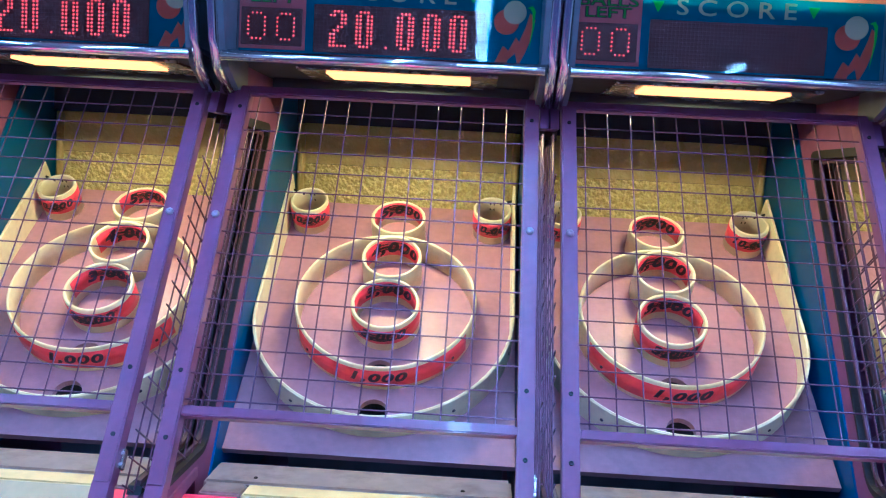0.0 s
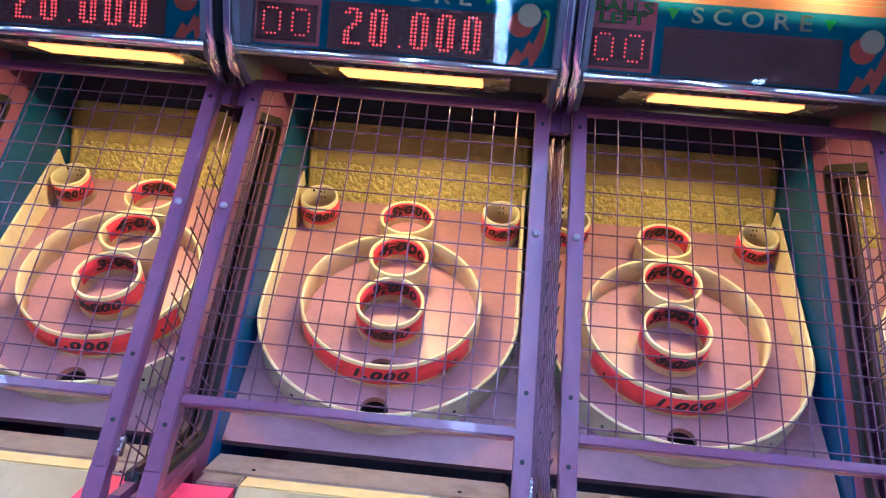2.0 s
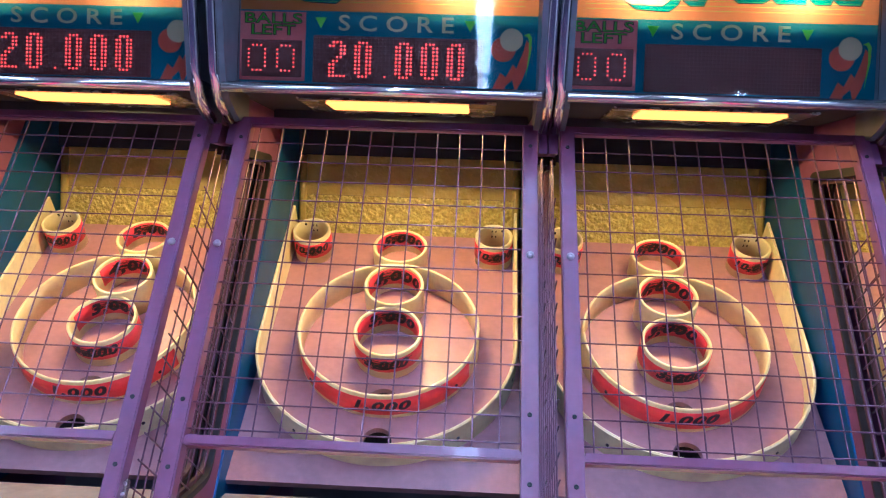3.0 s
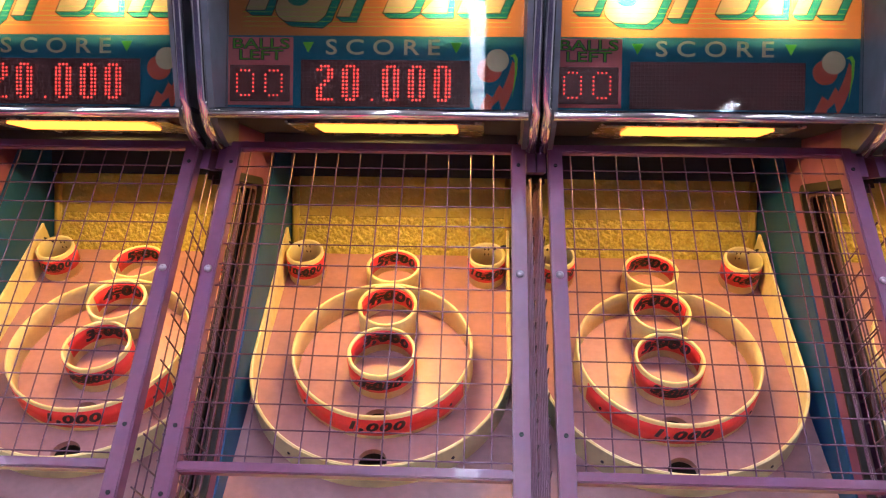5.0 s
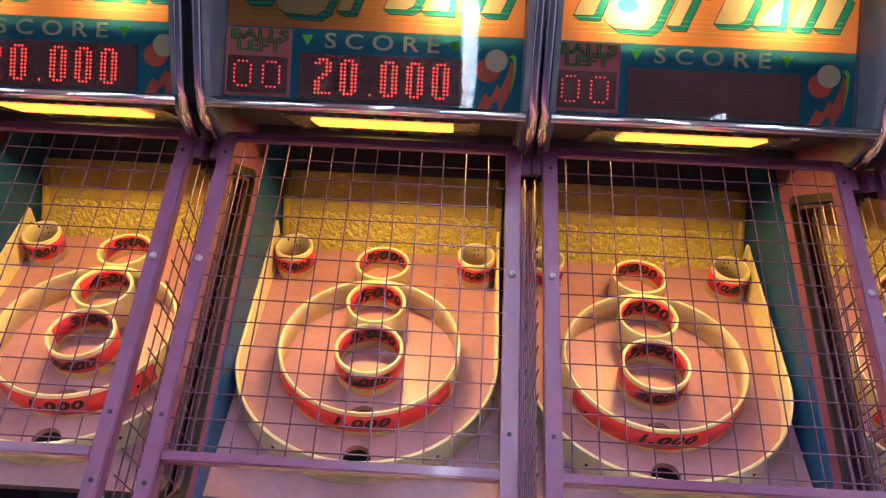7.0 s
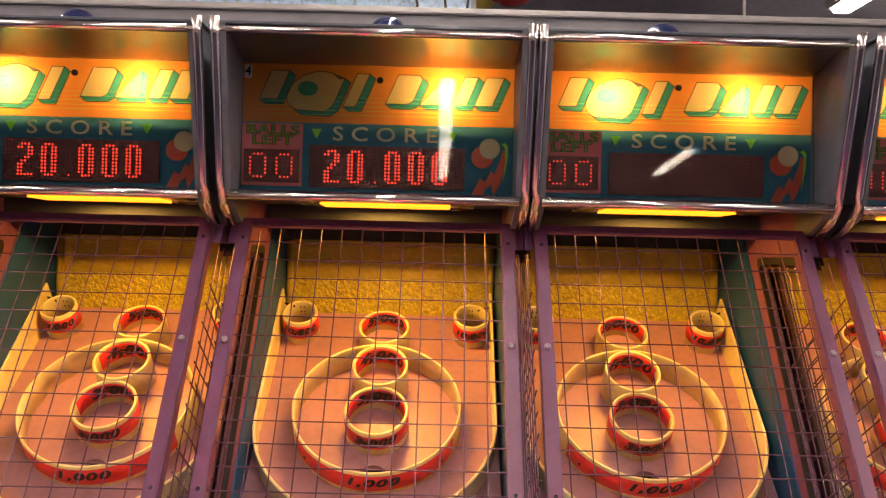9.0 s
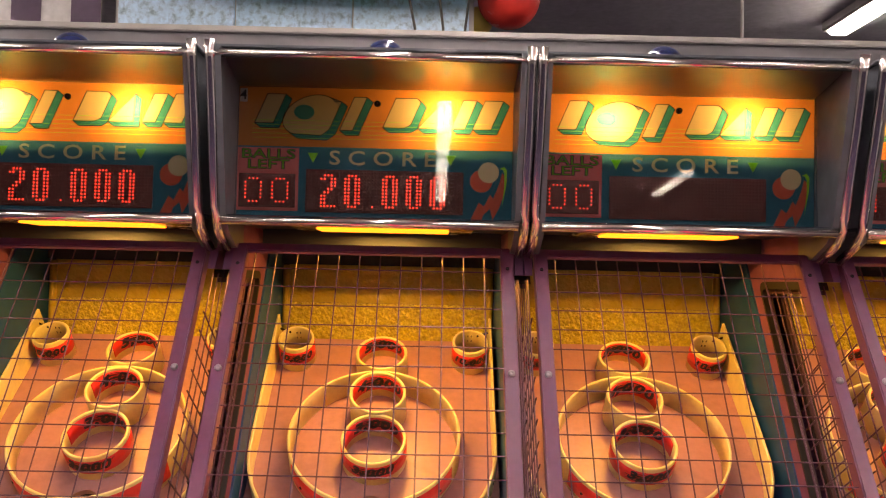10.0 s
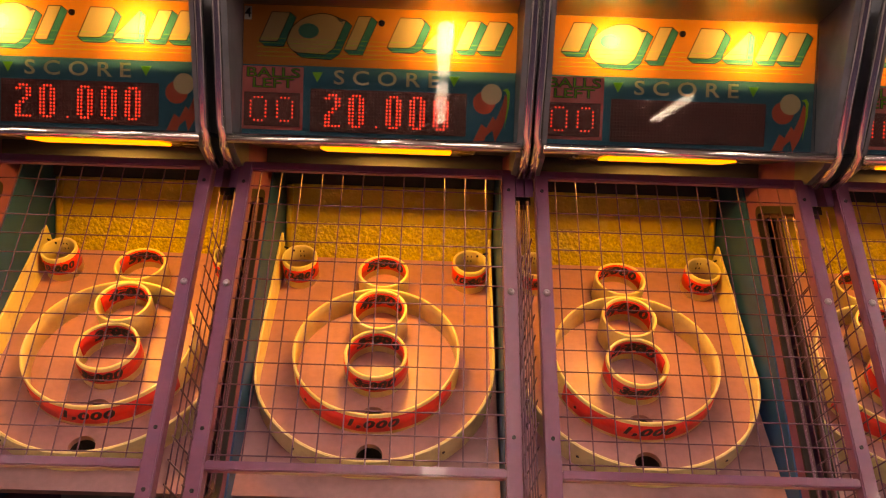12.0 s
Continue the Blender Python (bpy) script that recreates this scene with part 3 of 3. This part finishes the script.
    bowl = [(-0.118, 1.874)] + [(-0.168 + 0.064 * math.cos(a), 1.925 + 0.051 * math.sin(a)) for a in [math.radians(250 - 10 * i) for i in range(22)]] + [(-0.104, 1.960), (-0.104, 1.890)]
    shapes = [slant([(-0.296, 1.903), (-0.250, 1.903), (-0.250, 1.976), (-0.296, 1.976)]),
              slant(bowl),
              slant([(-0.078, 1.888), (-0.046, 1.888), (-0.046, 1.972), (-0.078, 1.972)]),
              slant([(0.026, 1.897), (0.080, 1.897), (0.092, 1.906), (0.092, 1.962), (0.080, 1.972), (0.026, 1.972)]),
              slant([(0.112, 1.897), (0.176, 1.897), (0.150, 1.968)]),
              slant([(0.196, 1.897), (0.230, 1.897), (0.230, 1.970), (0.196, 1.970)]),
              slant([(0.250, 1.897), (0.296, 1.897), (0.296, 1.970), (0.250, 1.970)])]
    eye = [(-0.172 + 0.026 * math.cos(a), 1.932 + 0.019 * math.sin(a)) for a in [math.radians(30 * i) for i in range(12)]]

    def grown(pts, d):
        """The outline moved out by d along its corners."""
        out = []
        area = sum(a[0] * b[1] - b[0] * a[1] for a, b in zip(pts, pts[1:] + pts[:1]))
        for k in range(len(pts)):
            p, q, r = Vector(pts[k - 1]), Vector(pts[k]), Vector(pts[(k + 1) % len(pts)])
            u, w = (q - p).normalized(), (r - q).normalized()
            n1, n2 = Vector((u.y, -u.x)), Vector((w.y, -w.x))
            o = (n1 + n2) / max(0.5, 1 + n1.dot(n2)) * (d if area > 0 else -d)
            out.append((q.x + o.x, q.y + o.y))
        return out

    def hull(pts):
        """Outline round a shape and its copy thrown down and to the side."""
        both = sorted(set(pts + [(x + 0.015, z - 0.012) for x, z in pts]))
        turn = lambda o, a, b: (a[0] - o[0]) * (b[1] - o[1]) - (a[1] - o[1]) * (b[0] - o[0])
        out = []
        for row in (both, both[::-1]):
            h = []
            for p in row:
                while len(h) > 1 and turn(h[-2], h[-1], p) <= 1e-9:
                    h.pop()
                h.append(p)
            out += h[:-1]
        return out

    def thrown(pts):
        """The sides that a block shows when thrown down and to the side."""
        bm = bmesh.new()
        area = sum(a[0] * b[1] - b[0] * a[1] for a, b in zip(pts, pts[1:] + pts[:1]))
        for a, b in zip(pts, pts[1:] + pts[:1]):
            n = (b[1] - a[1], a[0] - b[0])
            if (n[0] * 0.015 - n[1] * 0.012) * area > 0:
                bm.faces.new([bm.verts.new((x, y, z)) for x, z in (a, b, (b[0] + 0.015, b[1] - 0.012), (a[0] + 0.015, a[1] - 0.012))])
        return bm

    printed("art_upper", "artup", lambda: film([(-0.343, 1.845), (0.357, 1.845), (0.357, 1.993), (-0.343, 1.993)], y, [hull(p) for p in shapes]), ART_ORANGE, body, "orange backlit art panel")
    line = lambda a, b, c: (a, c, b)
    for k, pts in enumerate(shapes):
        printed("title_shadow", ("tsh", k), lambda: thrown(pts), ART_AQUA, body)
        printed("title_block", ("tbl", k), lambda: film(pts, y, [eye] if k == 1 else ()), TITLE_CREAM, body)
        printed("title_outline", ("tol", k), lambda: plate(grown(pts, 0.0009), y - 0.0012, y - 0.0008, [grown(pts, -0.0009)], line), ART_BLACK, body)
        printed("shadow_outline", ("tso", k), lambda: plate(grown(hull(pts), 0.0009), y - 0.0006, y - 0.0003, [grown(hull(pts), -0.0009)], line), ART_BLACK, body)
    printed("title_eye", "teye", lambda: film(eye, y), ART_AQUA, body)
    for k in range(5):
        printed("grid_line", ("gl", k), lambda: flat([(-0.30, 1.866 + k * 0.011), (0.32, 1.866 + k * 0.011), (0.32, 1.8668 + k * 0.011), (-0.30, 1.8668 + k * 0.011)], f2 - 0.0003, f2 - 0.0001), ART_GREEN, body)
    printed("lock", "lock", lambda: lathe([(0.0004, 0), (0.0085, 0), (0.0075, 0.004), (0.0004, 0.004)], 20), RUBBER, body, "small round lock", pose(0.010, y - 0.0005, 1.957, 90, 0, 0))
    if tag:
        printed("number_sticker", "sticker", lambda: flat([(-0.332, 1.955), (-0.314, 1.955), (-0.314, 1.988), (-0.332, 1.988)], f1 - 0.001, f2), WHITE_TAG, body, "white number sticker")
        quad_text(body, tag, 0.034, -0.323, 1.971, f1 - 0.0016, ART_BLACK)
    # score strip
    printed("ball_panel", "ballpanel", lambda: flat([(-0.338, 1.684), (-0.182, 1.684), (-0.182, 1.841), (-0.338, 1.841)], f1, f2), ART_PINK, body, "pink ball count panel")
    for words_up, z in (("BALLS", 1.8245), ("LEFT", 1.7985)):
        quad_text(body, words_up, 0.033, -0.258, z, f1 - 0.0004, ART_BLACK, 1.55, 0, "black lettering edge", 0.035)
        quad_text(body, words_up, 0.033, -0.258, z, f1 - 0.0014, ART_LEAF, 1.55, 0, "green lettering", -0.004)
    quad_text(body, "S C O R E", 0.050, 0.026, 1.817, f1 - 0.0006, ART_CREAM, 1.27, 0, "cream lettering")
    for x in (-0.147, 0.196):
        printed("triangle", "tri", lambda: flat([(-0.013, 0.012), (0.013, 0.012), (0, -0.013)], -0.0008, 0), ART_GREEN, body, "green triangle", pose(x, f1, 1.818))
    emblem(body, f1)
    disp = printed("score_display", "disp", lambda: box(-0.163, 0.229, f1 - 0.003, f2, 1.682, 1.789, 0.0008), DISPLAY, body, "dark red dot display")
    bdisp = printed("ball_display", "bdisp", lambda: box(-0.329, -0.189, f1 - 0.003, f2, 1.692, 1.776, 0.0008), DISPLAY, body, "dark red dot display")
    step = 0.0085
    cells, width = spelled(words, GLYPHS, 2 if words[:1].isdigit() else 1)
    c0 = (46 - width) // 2
    lit = {(c + c0, r + 1) for c, r in cells}
    every = {(c, r) for c in range(46) for r in range(12)}
    if lit:
        part("lit_dots", ("lit", words), lambda: dots(lit, step, 0.0026), LED_ON, disp, "glowing red dots", pose(-0.158, f1 - 0.003, 1.7825))
    part("unlit_dots", ("unlit", words), lambda: dots(every - lit, step, 0.0024), LED_OFF, disp, "", pose(-0.158, f1 - 0.003, 1.7825))
    cells, width = spelled(count, SMALL, 2)
    part("lit_dots", ("blit", count), lambda: dots(cells, 0.0095, 0.0022), LED_ON, bdisp, "glowing red dots", pose(-0.259 - width * 0.0095 / 2 + 0.004, f1 - 0.003, 1.763))


def emblem(body, f1):
    """A ball trailing a jagged flame, in flat printed pieces."""
    printed("emblem_flame", "flame", lambda: flat([(0.325, 1.79), (0.338, 1.775), (0.33, 1.735), (0.318, 1.70), (0.303, 1.672), (0.296, 1.70), (0.280, 1.685), (0.276, 1.672), (0.248, 1.672), (0.268, 1.715), (0.281, 1.705), (0.296, 1.735), (0.304, 1.725), (0.318, 1.762)], f1 - 0.0006, f1), ART_CORAL, body, "coral flame print")
    printed("emblem_ball", "eball", lambda: flat(circle(0.273, 1.768, 0.028), f1 - 0.0010, f1 - 0.0007), ART_CORAL, body, "coral ball print")
    printed("emblem_ball", "eball2", lambda: flat(circle(0.291, 1.790, 0.026), f1 - 0.0016, f1 - 0.0011), ART_CREAM, body, "cream ball print")
    printed("emblem_leaf", "leaf", lambda: flat([(0.318, 1.800), (0.330, 1.806), (0.337, 1.795), (0.336, 1.76), (0.325, 1.70), (0.331, 1.76), (0.330, 1.79), (0.326, 1.798)], f1 - 0.0022, f1 - 0.0017), ART_GREEN, body, "green streak print")


def lamp_fixture(m):
    tray = part("lamp_tray", "tray", lambda: box(-0.225, 0.255, 0.215, 0.50, 1.667, 1.673, 0.002), STEEL, m, "metal lamp tray under the sign")
    part("baffle", "baffle", lambda: box(-0.352, 0.352, 0.838, 0.846, 1.580, 1.673, 0.002), NAVY_MATTE, tray, "dark blue baffle over the back panel")
    # lip added to keep the lamp's light off the gold panel's top
    part("shade_lip", "shadelip", lambda: box(-0.345, 0.345, 0.490, 0.496, 1.622, 1.6735, 0.002), NAVY_MATTE, tray, "dark blue lip added to shade the back panel's top")
    part("diffuser", "diffuser", lambda: box(LAMP_X0, LAMP_X1, LAMP_Y0, LAMP_Y1, 1.661, 1.6665, 0.002), LAMP, tray, "glowing yellow lamp diffuser")


def lane(m):
    # the ramp rises to the hop in front of the board
    def top(y):
        t = min(1.0, max(0.0, (y + 1.0) / 0.89))
        return 0.50 + 0.25 * t ** 2.2

    def ramp():
        bm = bmesh.new()
        ys = [-2.1, -1.6, -1.2] + [-1.0 + 0.89 * i / 24 for i in range(25)]
        rows = []
        for y in ys:
            rows.append([bm.verts.new((x, y, z)) for x, z in ((-0.232, top(y)), (0.232, top(y)), (0.232, top(y) - 0.03), (-0.232, top(y) - 0.03))])
        for a, b in zip(rows, rows[1:]):
            for k in range(4):
                bm.faces.new((a[k], b[k], b[(k + 1) % 4], a[(k + 1) % 4]))
        bm.faces.new(rows[0])
        bm.faces.new(rows[-1])
        return bm

    part("lane", "lane", ramp, LANE, m, "worn pale lane ramp with lamp yellow in its colour")
    part("lane_edge", "laneedge", lambda: box(-0.233, 0.233, -0.1095, -0.052, 0.718, 0.7535, 0.004), LANE_EDGE, m, "worn yellow lane edge")
    lip = part("lip_plate", "lip", lambda: box(-0.332, 0.332, -0.0515, 0.068, 0.700, 0.757, 0.006), LIP, m, "scuffed steel lip plate")
    for s in (-1, 1):
        part("lip_flap", "flap", lambda: box(-0.044, 0.044, -0.112, -0.052, 0.72, 0.7555, 0.004), LIP, lip, "", pose(s * 0.2785, 0, 0))
        part("screw", "screw", lambda: lathe([(0.0004, 0), (0.0048, 0), (0.004, 0.002), (0.0004, 0.001)], 12), RUBBER, lip, "", pose(s * 0.225, -0.022, 0.757))
    part("gutter", "gutter", lambda: box(-0.352, 0.352, -0.07, 0.22, 0.60, 0.66), HOLE, m, "dark ball gutter")
    for s in (-1, 1):
        part("lane_rail", "pinkrail", lambda: prism([(-2.1, 0.0), (-2.1, 0.62), (-1.2, 0.64), (-0.4, 0.722), (-0.113, 0.748), (-0.113, 0.0)], -0.0685, 0.0685), PINK, m, "hot pink lane rail", pose(s * 0.3085, 0, 0))
        part("rail_side", "railside", lambda: prism([(-2.1, 0.30), (-2.1, 0.60), (-1.2, 0.62), (-0.4, 0.705), (-0.085, 0.735), (-0.085, 0.30)], -0.002, 0.002), BLUE_SIDE, m, "blue inner rail side", pose(s * 0.2355, 0, 0))


def machine(cx, words, count, tag, bulbs, label, worn=1.0, dome_x=0.02):
    m = thing("ball_alley_machine", label, "arcade game", "row of ball alley machines", pose(cx, 0, 0))
    playfield(m)
    for s in (-1, 1):
        side_panel(m, s)
    cage(m)
    sign(m, words, count, tag, dome_x)
    lamp_fixture(m)
    lane(m)
    li = bpy.data.lights.new("playfield_lamp", "AREA")
    li.shape, li.size, li.size_y, li.energy, li.color = "RECTANGLE", 0.16, 0.03, FIELD_WATTS * worn, (1.0, 0.49, 0.085)
    new("playfield_lamp", li).matrix_basis = pose(cx + (LAMP_X0 + LAMP_X1) / 2, LAMP_Y1 + 0.04, 1.658)
    for x in bulbs:
        li = bpy.data.lights.new("sign_bulb", "POINT")
        li.energy, li.color, li.shadow_soft_size = BULB_WATTS, (1.0, 0.60, 0.16), 0.012
        new("sign_bulb", li).matrix_basis = pose(cx + x, 0.194, 1.942)
    return m


machine(-FAR_PITCH - NEAR_PITCH, "20.000", "00", "", (-0.17, 0.17), "purple caged ball alley machine beyond the row's lit sign")
machine(-FAR_PITCH, "20.000", "00", "", (-0.17, 0.17), "purple caged ball alley machine with both sign bulbs lit")
machine(0, "20.000", "00", "4", (0.175,), "purple caged ball alley machine with a half-dark sign")
machine(NEAR_PITCH, "", "00", "5", (-0.17, 0.17), "purple caged ball alley machine with a blank score display", 0.8, -0.048)
machine(NEAR_PITCH + FAR_PITCH + 0.006, "20.000", "00", "", (-0.17, 0.17), "purple caged ball alley machine at the row's end", 0.75)

# ---- the room ----
tagged(new("floor", mesh_of("floor", box(-8, 8, -11, 6.2, -0.1, 0), FLOOR)), "dark patterned arcade carpet floor", "floor", kind="structure")
tagged(new("ceiling", mesh_of("ceiling", box(-8, 8, -11, 6.2, 3.3, 3.4), CEILING)), "arcade ceiling, coloured pale to bounce light", "ceiling", kind="structure")
tagged(new("wall_north", mesh_of("wall_north", box(-8, 8, 6.0, 6.2, 0, 3.3), FAR_WALL)), "dusky far wall", "wall", kind="structure")
tagged(new("wall_south", mesh_of("wall_south", box(-8, 8, -11.2, -11, 0, 3.3), FAR_WALL)), "dusky wall behind the camera", "wall", kind="structure")
tagged(new("wall_east", mesh_of("wall_east", box(8, 8.2, -11.2, 6.2, 0, 3.3), FAR_WALL)), "dusky side wall", "wall", kind="structure")
tagged(new("wall_west", mesh_of("wall_west", box(-8.2, -8, -11.2, 6.2, 0, 3.3), FAR_WALL)), "dusky side wall", "wall", kind="structure")
tagged(new("partition", mesh_of("partition", box(-6, 6, 1.22, 1.34, 0, 2.452), WALL)), "grey partition wall behind the machines", "wall", kind="structure")
tagged(new("trim", mesh_of("trim", box(-6, 6, 1.20, 1.36, 2.452, 2.476, 0.004), LEDGE)), "pale ledge along the partition top", "trim", kind="structure")


def ceiling_light(x, y0, y1):
    t = thing("ceiling_light", "long white fluorescent ceiling light, switched on, some added for brightness", "light", "fluorescent ceiling lights", pose(x, (y0 + y1) / 2, 3.3))
    h = (y1 - y0) / 2
    part("housing", ("house", h), lambda: box(-0.09, 0.09, -h, h, -0.07, -0.002, 0.01), LEDGE, t, "pale metal housing")
    part("tube", ("tube", h), lambda: box(-0.06, 0.06, -h + 0.03, h - 0.03, -0.10, -0.071, 0.012), TUBE, t, "glowing diffuser")


ceiling_light(2.77, 1.15, 3.57)
# first three give the panes' streaks; the rest are unseen, added to brighten
for x, y0, y1 in ((0.2, -5.9, -3.5), (0.2, -8.5, -6.1), (2.77, -7.8, -6.4), (0.2, -3.3, -0.9), (0.2, -0.8, 1.6), (-2.37, -2.6, -0.2), (-2.37, -0.1, 1.6), (2.77, -2.6, -0.2), (-5.0, -2.6, -0.2), (5.4, -2.6, -0.2), (-5.0, 0.5, 2.9), (5.4, -5.6, -3.2)):
    ceiling_light(x, y0, y1)


# ---- things behind and over the partition ----
def wall_screen():
    t = thing("wall_panel", "frosted blue speckled panel above the partition ledge", "panel", at=pose(-0.53, 1.95, 2.62))
    for k in range(3):
        part("pane", ("wpane", k), lambda: box(-0.82 + k * 0.548, -0.82 + k * 0.548 + 0.54, 0, 0.02, 0, 0.45, 0.004), SCREEN, t)
    part("frame", "wframe", lambda: box(-0.84, 0.84, 0.022, 0.05, -0.02, 0.47, 0.004), LEDGE, t)


def green_board():
    t = thing("hanging_sign", "green hanging sign board with a yellow square", "sign", at=pose(-0.23, 1.80, 2.835))
    part("board", "gboard", lambda: box(-0.62, 0.62, 0, 0.03, 0, 0.16, 0.004), GREEN_SIGN, t)
    part("bracket", "gbracket", lambda: box(-0.64, 0.50, 0.005, 0.035, -0.02, -0.001, 0.003), RUBBER, t)
    part("square", "gsquare", lambda: box(0.30, 0.38, -0.004, -0.001, 0.0, 0.15), YELLOW, t)


def big_ball(name, x, y, z, r, mat, label, n=32):
    bm = bmesh.new()
    bmesh.ops.create_uvsphere(bm, u_segments=n, v_segments=n // 2, radius=r)
    ob = new(name, mesh_of(name, bm, mat, True))
    ob.matrix_basis = pose(x, y, z)
    return tagged(ob, label, "ball")


def checker_board():
    t = thing("checker_banner", "white and dark purple checkered banner", "banner", at=pose(-1.86, 1.98, 2.70))
    part("sheet", "chk", lambda: box(-0.42, 0.42, 0, 0.01, 0, 0.4), CHECK_WHITE, t)
    for x in (-0.38, 0.38):
        part("cord", "chkcord", lambda: swept([(0, 0.005, 0.395), (0, 0.005, 0.598)], 0.004, 6), GRILLE, t, "", pose(x, 0, 0))
    for i in range(6):
        for j in range(3):
            if (i + j) % 2:
                part("check", "chksq", lambda: box(-0.07, 0.07, -0.004, -0.001, 0, 0.13), CHECK_DARK, t, "", pose(-0.35 + i * 0.14, 0, j * 0.133))


def cable(points):
    ob = new("cable", mesh_of("cable", swept(points, 0.006, 6), GRILLE))
    return tagged(ob, "thin black hanging cable", "cable", "hanging cables")


wall_screen()
green_board()
checker_board()
big_ball("hanging_ball", 0.474, 2.0, 2.878, 0.15, RED_BALL, "glossy red ball hanging over the ledge")
big_ball("hanging_ball", 0.34, 2.12, 2.80, 0.07, YELLOW, "small yellow ball beside the red ball")
cable([(-0.02, 1.5, 3.298), (0.01, 1.49, 2.75), (0.05, 1.46, 2.56), (0.06, 1.42, 2.40)])
cable([(0.12, 1.5, 3.298), (0.14, 1.49, 2.75), (0.165, 1.46, 2.56), (0.17, 1.42, 2.40)])
cable([(0.29, 1.5, 3.298), (0.27, 1.48, 2.70), (0.25, 1.44, 2.52), (0.24, 1.42, 2.40)])
tagged(new("column", mesh_of("column", box(-2.02, -1.93, 1.60, 1.69, 0, 3.299, 0.006), RUBBER)), "black slim steel column", "column")
tagged(new("conduit", mesh_of("conduit", swept([(1.62, 2.1, 2.4), (1.62, 2.1, 3.299)], 0.008, 8), LEDGE)), "pale thin conduit rising to the ceiling", "conduit")
# a ball caught in a target ring of the middle machine
ball_at = BOARD_POSE @ Vector((0.0, 0.240, 0.015))
big_ball("game_ball", ball_at.x, ball_at.y, ball_at.z, 0.033, YELLOW, "pale yellow game ball resting in a target ring", 24)
